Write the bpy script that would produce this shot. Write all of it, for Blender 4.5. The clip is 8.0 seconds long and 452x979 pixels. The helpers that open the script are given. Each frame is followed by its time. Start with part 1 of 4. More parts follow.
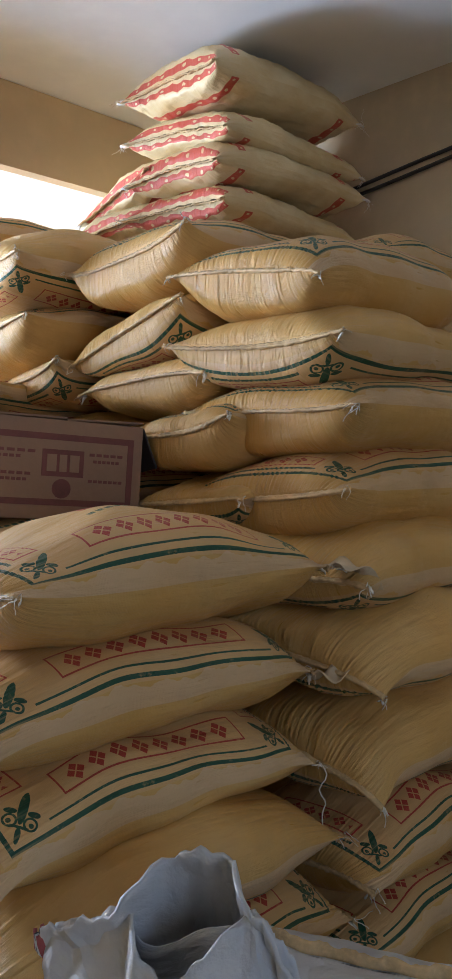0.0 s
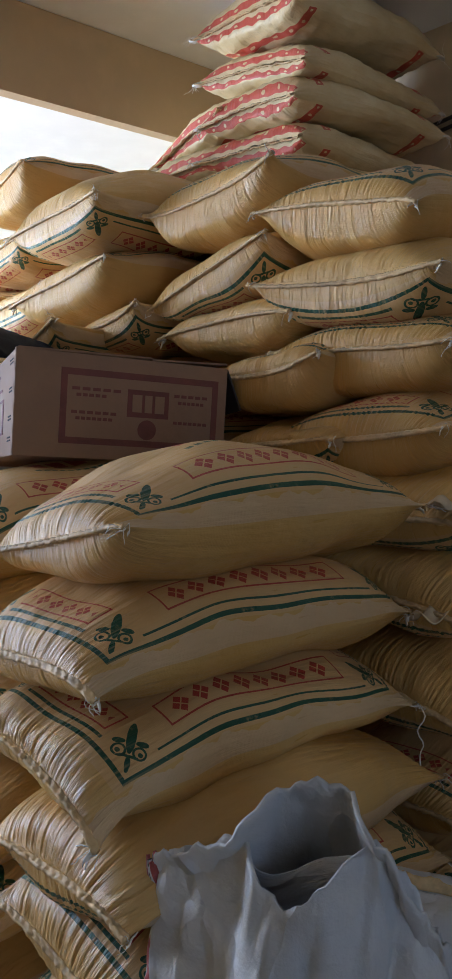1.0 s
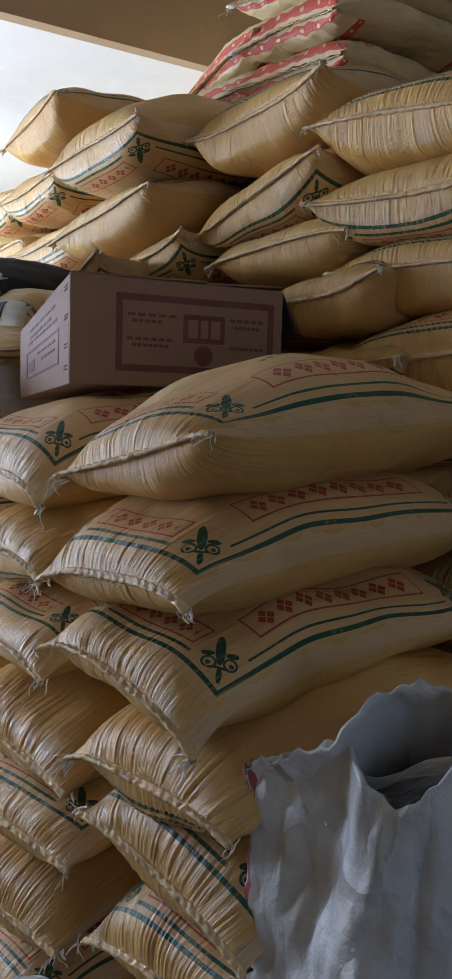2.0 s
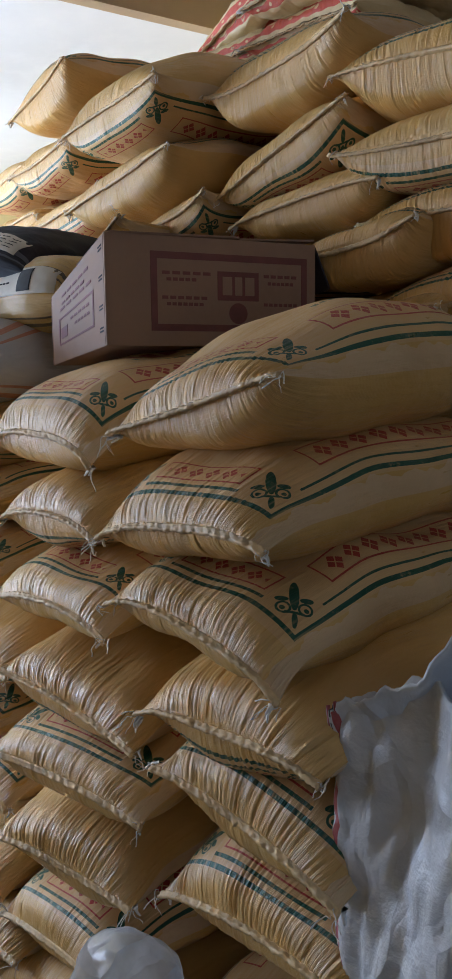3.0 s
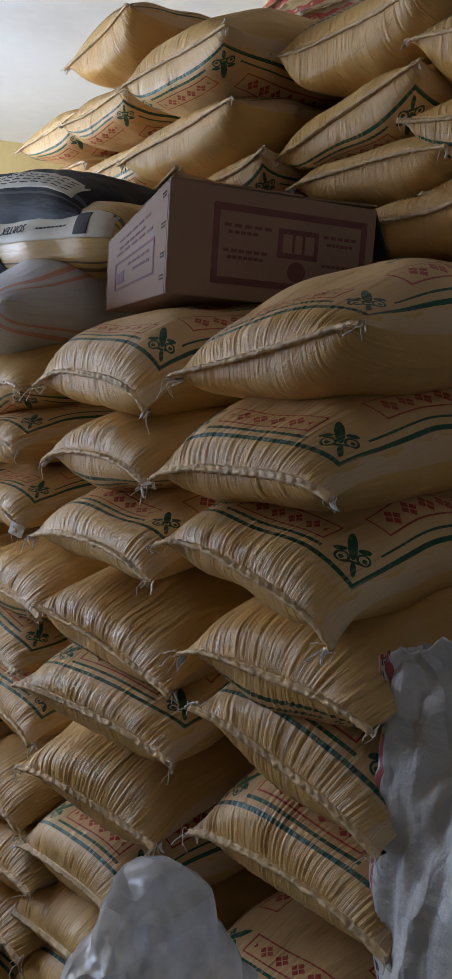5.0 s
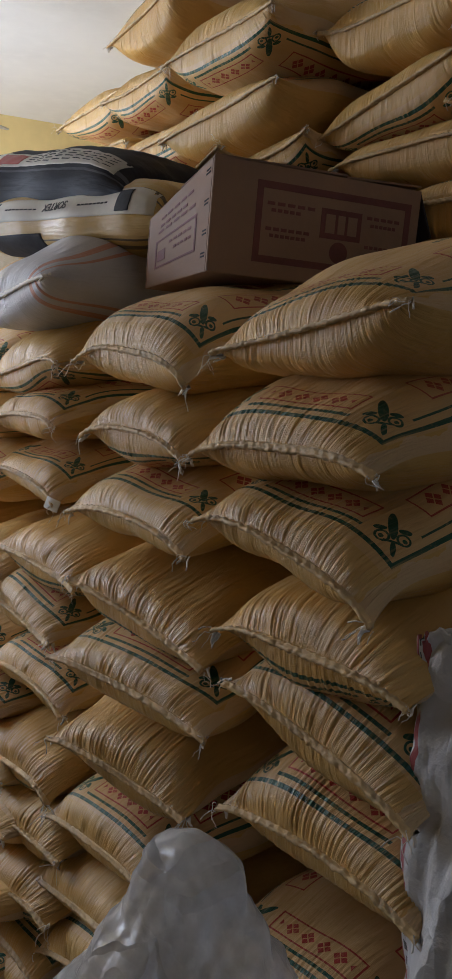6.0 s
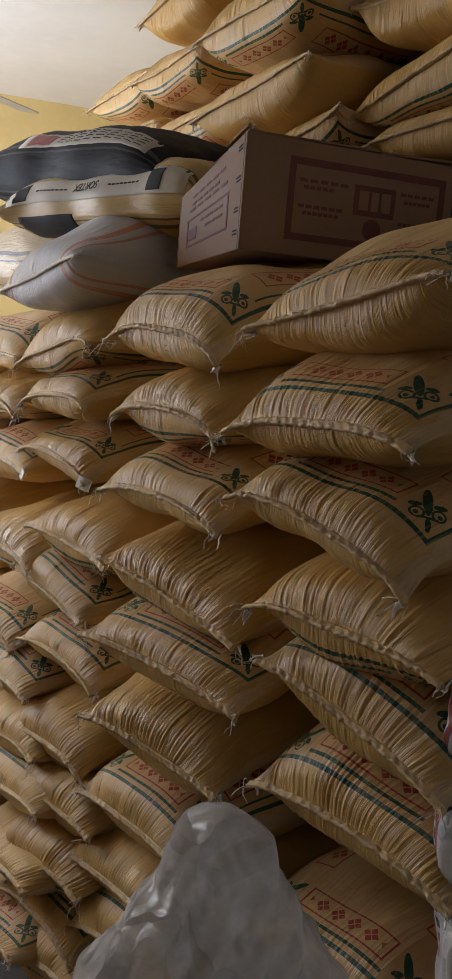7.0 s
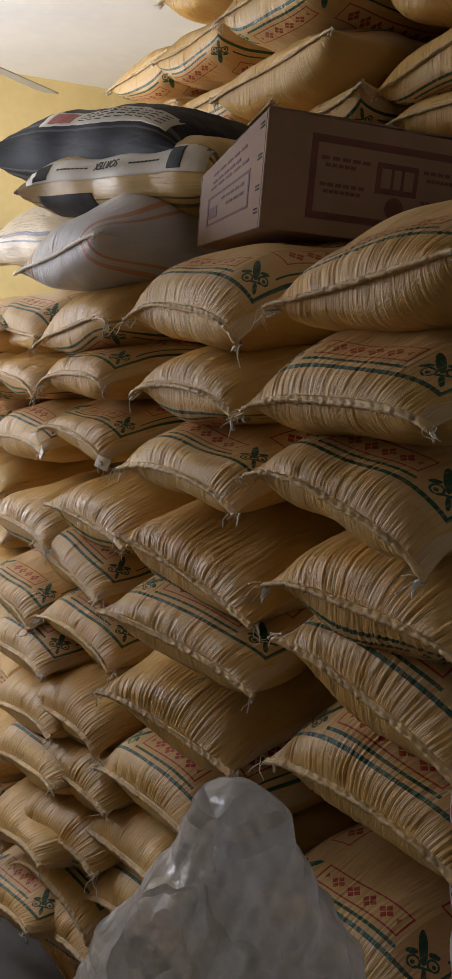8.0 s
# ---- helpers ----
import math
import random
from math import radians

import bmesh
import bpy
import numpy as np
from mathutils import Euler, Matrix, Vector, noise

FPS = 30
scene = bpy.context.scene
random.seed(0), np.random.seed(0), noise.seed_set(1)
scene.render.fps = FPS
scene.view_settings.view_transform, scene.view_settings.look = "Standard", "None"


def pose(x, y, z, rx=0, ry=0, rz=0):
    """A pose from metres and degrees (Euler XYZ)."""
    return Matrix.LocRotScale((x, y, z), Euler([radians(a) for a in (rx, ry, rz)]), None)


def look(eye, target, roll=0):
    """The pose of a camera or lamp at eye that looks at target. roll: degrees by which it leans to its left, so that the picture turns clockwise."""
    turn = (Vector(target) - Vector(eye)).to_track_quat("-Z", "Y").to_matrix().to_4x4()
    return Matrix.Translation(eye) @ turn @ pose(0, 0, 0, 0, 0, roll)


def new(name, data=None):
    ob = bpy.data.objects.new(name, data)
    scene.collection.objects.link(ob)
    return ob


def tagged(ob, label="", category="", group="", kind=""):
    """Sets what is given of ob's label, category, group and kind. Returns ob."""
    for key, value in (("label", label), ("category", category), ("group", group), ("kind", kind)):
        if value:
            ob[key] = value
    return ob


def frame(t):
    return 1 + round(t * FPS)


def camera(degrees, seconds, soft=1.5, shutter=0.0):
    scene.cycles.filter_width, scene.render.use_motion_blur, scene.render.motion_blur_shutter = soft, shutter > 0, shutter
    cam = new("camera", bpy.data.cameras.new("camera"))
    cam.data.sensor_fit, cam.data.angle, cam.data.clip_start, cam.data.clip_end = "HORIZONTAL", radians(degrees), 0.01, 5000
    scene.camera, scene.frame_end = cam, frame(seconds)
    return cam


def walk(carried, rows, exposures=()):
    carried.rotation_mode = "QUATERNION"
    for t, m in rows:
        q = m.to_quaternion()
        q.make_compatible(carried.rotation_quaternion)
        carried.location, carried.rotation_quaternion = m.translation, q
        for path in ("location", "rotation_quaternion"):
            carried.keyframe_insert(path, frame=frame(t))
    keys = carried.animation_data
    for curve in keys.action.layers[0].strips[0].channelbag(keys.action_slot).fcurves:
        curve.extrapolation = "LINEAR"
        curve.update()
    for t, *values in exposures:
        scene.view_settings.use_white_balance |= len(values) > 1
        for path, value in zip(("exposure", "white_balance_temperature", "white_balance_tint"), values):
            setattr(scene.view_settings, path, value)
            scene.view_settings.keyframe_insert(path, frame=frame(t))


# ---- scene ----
cam = camera(29.9, 8.0)
METRES, EYE, TILT, LEAN, TURN = 0.45, 1.90, -2.0, 0.0, -45.0
ROWS = [
    (0.0, 0.0, 0.0, 0.0, -0.0, 0.0, 0.0),
    (0.5, -0.0812, 0.0402, -0.0409, 2.57, -1.06, 0.08),
    (1.0, -0.1663, 0.0636, -0.0951, 3.61, -2.65, 0.09),
    (1.5, -0.2576, 0.0902, -0.1718, 4.44, -4.42, 0.43),
    (3.0, -0.5538, 0.1119, -0.3304, 4.87, -7.0, 4.19),
    (3.5, -0.6333, 0.1001, -0.3716, 4.63, -7.36, 4.13),
    (4.0, -0.6837, 0.0922, -0.4015, 4.48, -7.75, 3.7),
    (4.5, -0.7095, 0.0781, -0.4144, 4.6, -8.15, 2.48),
    (5.0, -0.7378, 0.0663, -0.4208, 5.69, -8.51, -0.3),
    (6.5, -0.7887, 0.0605, -0.4765, 8.44, -9.81, -1.36),
    (7.0, -0.7961, 0.0587, -0.4905, 9.52, -10.34, -1.41),
    (7.5, -0.8056, 0.054, -0.5006, 10.24, -10.8, -1.57),
    (8.0, -0.803, 0.0522, -0.5145, 10.72, -11.38, -1.65),
]
# seconds, stops, kelvin, tint: the film darkens and turns warmer on the way
LIGHTNESS = [(0.0, 1.0, 4950, 12), (0.5, 0.72, 4900, 12), (1.0, 0.38, 4850, 12), (1.5, 0.15, 4850, 12), (3.5, 0.05, 4850, 12), (4.5, -0.2, 4900, 12), (5.0, -0.4, 5000, 13), (6.5, -0.68, 5700, 15), (8.0, -0.65, 5950, 16)]
walk(cam, [(t, pose(0, 0, EYE, TILT, LEAN, TURN) @ pose(METRES * x, METRES * y, METRES * z, 90 + pitch, roll, yaw)) for t, x, y, z, yaw, pitch, roll in ROWS], LIGHTNESS)

# ---- world and light ----
world = bpy.data.worlds.new("sky")
scene.world = world
world.use_nodes = True
wn = world.node_tree
sky = wn.nodes.new("ShaderNodeTexSky")
sky.sky_type, sky.sun_disc = "NISHITA", False
sky.sun_elevation, sky.sun_rotation = radians(50), radians(300)
wn.links.new(sky.outputs[0], wn.nodes["Background"].inputs[0])
wn.nodes["Background"].inputs[1].default_value = 0.10
sun = new("sun", bpy.data.lights.new("sun", "SUN"))
sun.data.energy, sun.data.angle, sun.data.color = 5.0, radians(0.5), (1.0, 0.95, 0.87)
sun.matrix_world = look((-7.0, 8.0, 8.0), (0.0, 6.0, 0.0))


def area_lamp(name, x, y, z, turn_x, turn_z, w, h, power, colour):
    data = bpy.data.lights.new(name, "AREA")
    data.shape, data.size, data.size_y, data.energy, data.color = "RECTANGLE", w, h, power, colour
    ob = new(name, data)
    ob.matrix_world = pose(x, y, z, turn_x, 0, turn_z)
    return ob


# daylight through the shop front beyond the beam, and two added fill lamps
area_lamp("shopfront_light", -0.99, 5.8, 2.1, 90, -90, 2.6, 2.0, 290.0, (0.95, 0.98, 1.0))
# upward fill with no seen source, added to brighten the ceiling past the beam
area_lamp("pavement_bounce_light", -0.94, 5.8, 1.45, 128, -90, 2.6, 0.7, 50.0, (1.0, 0.97, 0.92))
# weak fill from behind the camera, added to lift the faces turned to it
area_lamp("doorway_light", 0.1, -1.38, 1.75, 90, 0, 0.9, 1.0, 2.0, (0.90, 0.95, 1.0))

# ---- materials ----


class Val:
    """A number inside a node tree, with plain arithmetic."""

    def __init__(self, tree, socket):
        self.t, self.s = tree, socket

    def op(self, kind, *others):
        n = self.t.nodes.new("ShaderNodeMath")
        n.operation = kind
        for i, v in enumerate((self, *others)):
            if isinstance(v, Val):
                self.t.links.new(v.s, n.inputs[i])
            else:
                n.inputs[i].default_value = v
        return Val(self.t, n.outputs[0])

    def __add__(self, o): return self.op("ADD", o)
    def __sub__(self, o): return self.op("SUBTRACT", o)
    def __mul__(self, o): return self.op("MULTIPLY", o)
    def __truediv__(self, o): return self.op("DIVIDE", o)
    def below(self, o): return self.op("LESS_THAN", o)
    def above(self, o): return self.op("GREATER_THAN", o)
    def size(self): return self.op("ABSOLUTE")
    def least(self, o): return self.op("MINIMUM", o)
    def most(self, o): return self.op("MAXIMUM", o)
    def sine(self): return self.op("SINE")
    def both(self, o): return self.op("MULTIPLY", o)
    def part_of(self, pitch): return (self / pitch).op("FRACT")
    def within(self, mid, half): return (self - mid).size().below(half)


def shader(name, rough=0.5, metallic=0.0):
    m = bpy.data.materials.new(name)
    m.use_nodes = True
    t = m.node_tree
    b = t.nodes["Principled BSDF"]
    b.inputs["Roughness"].default_value = rough
    b.inputs["Metallic"].default_value = metallic
    return m, t, b


def mix(t, mask, a, b):
    n = t.nodes.new("ShaderNodeMix")
    n.data_type = "RGBA"
    for sock, v in ((n.inputs[0], mask), (n.inputs[6], a), (n.inputs[7], b)):
        if isinstance(v, Val):
            t.links.new(v.s, sock)
        elif isinstance(v, (int, float)):
            sock.default_value = v
        elif isinstance(v, tuple):
            sock.default_value = (*v, 1)
        else:
            t.links.new(v, sock)
    return n.outputs[2]


def coords(t, kind="Object"):
    return t.nodes.new("ShaderNodeTexCoord").outputs[kind]


def noise_tex(t, vec, scale, detail=4, rough=0.55, stretch=None):
    n = t.nodes.new("ShaderNodeTexNoise")
    n.inputs["Scale"].default_value, n.inputs["Detail"].default_value, n.inputs["Roughness"].default_value = scale, detail, rough
    if stretch:
        mp = t.nodes.new("ShaderNodeMapping")
        mp.inputs["Scale"].default_value = stretch
        t.links.new(vec, mp.inputs[0])
        vec = mp.outputs[0]
    t.links.new(vec, n.inputs["Vector"])
    return Val(t, n.outputs["Fac"])


def ramp(v, lo, hi, a=0.0, b=1.0):
    n = v.t.nodes.new("ShaderNodeMapRange")
    for i, x in enumerate((lo, hi, a, b)):
        n.inputs[i + 1].default_value = x
    v.t.links.new(v.s, n.inputs[0])
    return Val(v.t, n.outputs[0])


def bump(t, b, height, strength, distance, before=None):
    n = t.nodes.new("ShaderNodeBump")
    n.inputs["Strength"].default_value, n.inputs["Distance"].default_value = strength, distance
    t.links.new(height.s, n.inputs["Height"])
    if before:
        t.links.new(before.outputs[0], n.inputs["Normal"])
    t.links.new(n.outputs[0], b.inputs["Normal"])
    return n


def random_tint(t):
    return Val(t, t.nodes.new("ShaderNodeObjectInfo").outputs["Random"])


def plain(name, colour, rough=0.6, grain=30.0, vary=0.12, relief=0.15, metallic=0.0, dist=0.004):
    """A painted or raw surface with grain, blotches and fine relief."""
    m, t, b = shader(name, rough, metallic)
    c = coords(t)
    big, fine = noise_tex(t, c, grain * 0.12, 3), noise_tex(t, c, grain, 5)
    dark = tuple(x * (1 - 2 * vary) for x in colour)
    col = mix(t, ramp(big, 0.35, 0.7), colour, dark)
    col = mix(t, ramp(fine, 0.45, 0.75, 0.0, 0.5), col, tuple(min(1, x * (1 + vary)) for x in colour))
    t.links.new(col, b.inputs["Base Color"])
    t.links.new(ramp(fine, 0.3, 0.7, max(0.03, rough - 0.08), rough + 0.08).s, b.inputs["Roughness"])
    if relief:
        bump(t, b, fine, relief, dist)
    return m


CLOTH_L, CLOTH_W = 0.80, 0.48   # the flat sack, along and across


def cloth_uv(t):
    n = t.nodes.new("ShaderNodeSeparateXYZ")
    t.links.new(coords(t, "UV"), n.inputs[0])
    return Val(t, n.outputs[0]), Val(t, n.outputs[1])


def weave_relief(t, b, u, v, strength=0.42, gather=1.0):
    """Woven tape: fine ribs, crinkles along the sack, and tight gathers that run in from the sewn ends."""
    uv = coords(t, "UV")
    ribs = (u * 2200.0).sine() * 0.5 + (v * 2200.0).sine() * 0.5
    crinkle = noise_tex(t, uv, 1.0, 5, 0.62, (7.0, 75.0, 1.0))
    tight = noise_tex(t, uv, 1.0, 4, 0.6, (4.0, 170.0, 1.0))
    lumps = noise_tex(t, uv, 26.0, 4, 0.6)
    reach = noise_tex(t, uv, 1.0, 2, 0.5, (0.3, 30.0, 1.0))
    near = ramp(u.size() * -1.0 + CLOTH_L / 2 - (reach - 0.5) * 0.16, 0.0, 0.16, 1.0, 0.0)
    folds = noise_tex(t, uv, 1.0, 3, 0.5, (5.0, 15.0, 1.0))
    wide = bump(t, b, folds, 0.45, 0.030)
    first = bump(t, b, crinkle * 0.8 + lumps * 0.40 + tight * near * (2.0 * gather), strength, 0.012, wide)
    bump(t, b, ribs, 0.12, 0.0006, first)
    return crinkle


def make_sack_cloth():
    m, t, b = shader("woven_sack_cloth", 0.42)
    u, v0 = cloth_uv(t)
    under = v0.above(5.0)                     # the unprinted face lies ten further on
    v = v0 - under * 10.0
    du, dv = u.size() * -1.0 + CLOTH_L / 2, v.size() * -1.0 + CLOTH_W / 2
    printed = under * -1.0 + 1.0
    wob = (noise_tex(t, coords(t, "UV"), 9.0, 2) - 0.5) * 0.002
    full = du + wob                           # from the hem; the print starts close to it
    du, dv = du + wob + random_tint(t) * 0.030 + 0.012, dv + wob
    # green border: a broad and a narrow line
    out = (dv - 0.046).least(du - 0.085)
    inn = (dv - 0.064).least(du - 0.102)
    corner = du.below(0.165).both(dv.below(0.130))
    broad = out.within(0.0, 0.0040)
    end_line = (du - dv).below(0.05)
    narrow = inn.size().below(end_line * 0.0012 + 0.0020).both(corner * -1.0 + 1.0)
    # fleur ornament on the corner's bisector
    p0, q0 = (du - 0.126) / 1.42, (dv - 0.088) / 1.42
    p, q = ((p0 - q0) * 0.7071).size(), (p0 + q0) * 0.7071

    def blob(px, qx, rx, ry):
        a, c = (p - px) / rx, (q - qx) / ry
        return (a * a + c * c)

    petal = blob(0.0, 0.014, 0.0056, 0.021).below(1.0)
    foot = blob(0.0, -0.020, 0.0034, 0.010).below(1.0)
    gap = (p - 0.0135).below(0.004).both(q.above(0.0005)).both(p.above(0.006))
    curl = (blob(0.0122, -0.004, 0.0088, 0.0082).op("SQRT") - 0.84).size().below(0.16)
    inner = blob(0.0132, -0.005, 0.0030, 0.0028).below(1.0).both(gap * -1.0 + 1.0)
    leaf = blob(0.0135, 0.0078, 0.0075, 0.0036).below(1.0)
    bar = p.below(0.011).both(q.within(-0.0100, 0.0016))
    fleur = petal.most(foot).most(curl).most(inner).most(bar).most(leaf)
    green = broad.most(narrow).most(fleur)
    # red frames with rows of four-diamond flowers
    def frame_box(along, half_len, across, mid, half, k=1.0):
        d = (along.size() - half_len).most((across - mid).size() - half)
        line = d.size().below(0.0017)
        cell = (along.part_of(0.047 * k) - 0.5) * (0.047 * k)
        n = across - mid
        a, c = (cell + n).size(), (cell - n).size()
        flower = a.within(0.0104 * k, 0.0086 * k).both(c.within(0.0104 * k, 0.0086 * k)).both(along.size().below(half_len - 0.012))
        return line.most(flower)

    red = frame_box(u, 0.205, dv, 0.112, 0.025).most(frame_box(v, 0.098, du, 0.139, 0.022, 0.80).both(u.size().above(0.2)))
    # the middle of the print: a red block of lettering and a green line under it, as bars
    bars = u.within(0.0, 0.10).both(v.within(0.02, 0.022)).both((u.part_of(0.05) - 0.5).size().below(0.36))
    small = u.within(0.0, 0.12).both(v.within(-0.04, 0.006)).both((u.part_of(0.02) - 0.5).size().below(0.36))
    red = red.most(bars)
    green = green.most(small)
    uv = coords(t, "UV")
    crinkle = weave_relief(t, b, u, v0)
    worn = noise_tex(t, uv, 60.0, 5, 0.7)
    streak = noise_tex(t, uv, 1.0, 3, 0.6, (5.0, 150.0, 1.0))
    keep = ramp(worn, 0.25, 0.42, 0.45, 1.0) * (ramp(streak, 0.36, 0.48, 0.45, 0.0) * ramp(full, 0.06, 0.17, 1.0, 0.0) * -1.0 + 1.0)
    tint = random_tint(t)
    base = mix(t, tint, (0.66, 0.415, 0.125), (0.60, 0.355, 0.090))
    base = mix(t, ramp(noise_tex(t, uv, 5.0, 3), 0.4, 0.75, 0.0, 0.55), base, (0.67, 0.47, 0.19))
    base = mix(t, ramp(noise_tex(t, coords(t), 3.0, 5, 0.7), 0.58, 0.75, 0.0, 0.35), base, (0.36, 0.27, 0.16))
    edge = noise_tex(t, uv, 14.0, 3)
    margin = (dv - (edge - 0.5) * 0.05).below(0.034).both(printed)
    base = mix(t, margin * 0.24, base, (0.74, 0.71, 0.68))
    ground = printed.both(dv.above(0.036)).both(full.above(0.05))
    base = mix(t, ground * 0.27, base, (0.73, 0.545, 0.37))
    col = mix(t, green.both(printed).both(keep), base, (0.018, 0.088, 0.050))
    col = mix(t, red.both(printed).both(keep), col, (0.42, 0.050, 0.035))
    t.links.new(col, b.inputs["Base Color"])
    t.links.new(ramp(crinkle, 0.3, 0.7, 0.26, 0.46).s, b.inputs["Roughness"])
    b.inputs["Specular IOR Level"].default_value = 0.46
    return m


def make_red_cloth():
    """Thin cream plastic cloth with red bands of pale stars near both ends."""
    m, t, b = shader("red_banded_sack_cloth", 0.4)
    u, v0 = cloth_uv(t)
    under = v0.above(5.0)
    v = v0 - under * 10.0
    du = u.size() * -1.0 + CLOTH_L / 2
    band = du.within(0.135, 0.017).most(du.within(0.024, 0.012)).both(v.size().below(0.19))
    lilac = du.within(0.185, 0.012)
    a = (v.part_of(0.05) - 0.5) * 0.05
    c = du - 0.135
    c2 = du - 0.024
    star = (a * a + c * c).op("SQRT").below(0.0060).most((a * a + c2 * c2).op("SQRT").below(0.005))
    uv = coords(t, "UV")
    weave_relief(t, b, u, v0, 0.4)
    base = mix(t, ramp(noise_tex(t, uv, 6.0, 4), 0.35, 0.7), (0.80, 0.67, 0.40), (0.68, 0.50, 0.22))
    col = mix(t, band.both(star * -1.0 + 1.0) * 0.92, base, (0.56, 0.060, 0.035))
    seal = ((u - 0.16) * (u - 0.16) + v * v).op("SQRT")
    col = mix(t, seal.within(0.022, 0.005).most(seal.below(0.012)), col, (0.05, 0.07, 0.05))
    t.links.new(col, b.inputs["Base Color"])
    return m


SACK = make_sack_cloth()
RED_SACK = make_red_cloth()
SEAM = plain("sewn_hem", (0.70, 0.50, 0.24), 0.6, 160.0, 0.2, 0.5, dist=0.002)
TWINE = plain("white_twine", (0.84, 0.79, 0.70), 0.6, 200.0, 0.1, 0.3, dist=0.001)
WALL = plain("yellow_wall_paint", (0.70, 0.55, 0.24), 0.75, 14.0, 0.08, 0.2)
CREAM_WALL = plain("cream_wall_paint", (0.62, 0.50, 0.32), 0.8, 12.0, 0.09, 0.25)
CEILING = plain("ceiling_paint", (0.82, 0.80, 0.77), 0.85, 8.0, 0.05, 0.12)
BEAM = plain("beam_paint", (0.58, 0.44, 0.26), 0.8, 9.0, 0.08, 0.12)
CONCRETE = plain("concrete_floor", (0.20, 0.185, 0.165), 0.8, 22.0, 0.15, 0.35)
CARD = plain("corrugated_card", (0.33, 0.215, 0.145), 0.75, 40.0, 0.08, 0.2)
CARD_INK = plain("red_carton_ink", (0.20, 0.075, 0.07), 0.7, 90.0, 0.15, 0.1)
DARK_FLAP = plain("dark_flap", (0.05, 0.042, 0.04), 0.4, 60.0, 0.1, 0.1)
CABLE = plain("black_cable", (0.03, 0.03, 0.032), 0.5, 60.0, 0.1, 0.1)


def creases(t, vec, scale):
    """Flat facets between sharp folds."""
    n = t.nodes.new("ShaderNodeTexVoronoi")
    n.feature = "DISTANCE_TO_EDGE"
    n.inputs["Scale"].default_value = scale
    w = t.nodes.new("ShaderNodeTexNoise")
    w.inputs["Scale"].default_value, w.inputs["Detail"].default_value = scale * 0.7, 3
    t.links.new(vec, w.inputs["Vector"])
    add = t.nodes.new("ShaderNodeVectorMath")
    add.operation = "MULTIPLY_ADD"
    add.inputs[1].default_value = (1.6 / scale,) * 3
    t.links.new(w.outputs["Color"], add.inputs[0])
    t.links.new(vec, add.inputs[2])
    t.links.new(add.outputs[0], n.inputs["Vector"])
    return Val(t, n.outputs["Distance"]).least(0.22)


def make_white_cloth(name, colour, ink, rough=0.42):
    """Crumpled white woven plastic with a wavy band of coloured print near one edge."""
    m, t, b = shader(name, rough)
    u, v = cloth_uv(t)
    uv = coords(t, "UV")
    wave = (noise_tex(t, uv, 9.0, 3) - 0.5) * 0.06
    band = (u + wave).within(0.03, 0.011).most((u + wave * 1.6).within(0.07, 0.007)).both(ramp(noise_tex(t, uv, 16.0, 2), 0.40, 0.44))
    bars = (u + wave).within(0.05, 0.004).both((v.part_of(0.02) - 0.5).size().below(0.3))
    base = mix(t, ramp(noise_tex(t, uv, 4.0, 4), 0.35, 0.7), colour, tuple(x * 0.86 for x in colour))
    col = mix(t, band * 0.9, base, ink)
    col = mix(t, bars * 0.9, col, (0.03, 0.03, 0.03))
    t.links.new(col, b.inputs["Base Color"])
    crease = noise_tex(t, uv, 9.0, 6, 0.62)
    fine = noise_tex(t, uv, 55.0, 4, 0.6)
    bump(t, b, creases(t, uv, 7.0) * -1.5 + crease * 0.7 + fine * 0.06, 0.5, 0.035)
    return m


def make_striped_cloth(name, colour, stripe, label_colour, rough=0.4, shine=0.5, relief=0.5):
    """Printed bag cloth: two coloured lines along each side of the face."""
    m, t, b = shader(name, rough)
    u, v0 = cloth_uv(t)
    low = v0.above(5.0)
    v = v0 - low * 10.0
    lines = (v.size() - 0.15).size().below(0.008).most((v.size() - 0.18).size().below(0.004))
    uv = coords(t, "UV")
    base = mix(t, ramp(noise_tex(t, uv, 6.0, 4), 0.35, 0.7), colour, tuple(x * 0.85 for x in colour))
    face = v.size().below(0.13).both(u.size().below(0.28))
    base = mix(t, face * 0.6, base, label_colour)
    col = mix(t, lines * 0.85, base, stripe)
    t.links.new(col, b.inputs["Base Color"])
    b.inputs["Specular IOR Level"].default_value = shine
    weave_relief(t, b, u, v0, relief)
    return m


WHITE_BAG = make_white_cloth("white_bag_cloth", (0.62, 0.62, 0.63), (0.34, 0.03, 0.03))
GREY_CLOTH = make_striped_cloth("grey_bag_cloth", (0.55, 0.53, 0.54), (0.52, 0.20, 0.10), (0.50, 0.50, 0.53), 0.34)
YELLOW_CLOTH = make_striped_cloth("yellow_bag_cloth", (0.55, 0.37, 0.10), (0.04, 0.035, 0.03), (0.56, 0.40, 0.14), 0.4)
BLACK_CLOTH = make_striped_cloth("black_bag_cloth", (0.014, 0.015, 0.020), (0.10, 0.10, 0.11), (0.014, 0.015, 0.020), 0.65, 0.2, 0.15)
LOGO_CLOTH = make_striped_cloth("cream_bag_cloth", (0.54, 0.43, 0.25), (0.08, 0.08, 0.12), (0.54, 0.43, 0.25), 0.4)
PAPER = plain("pale_label", (0.66, 0.62, 0.52), 0.6, 50.0, 0.1, 0.1)
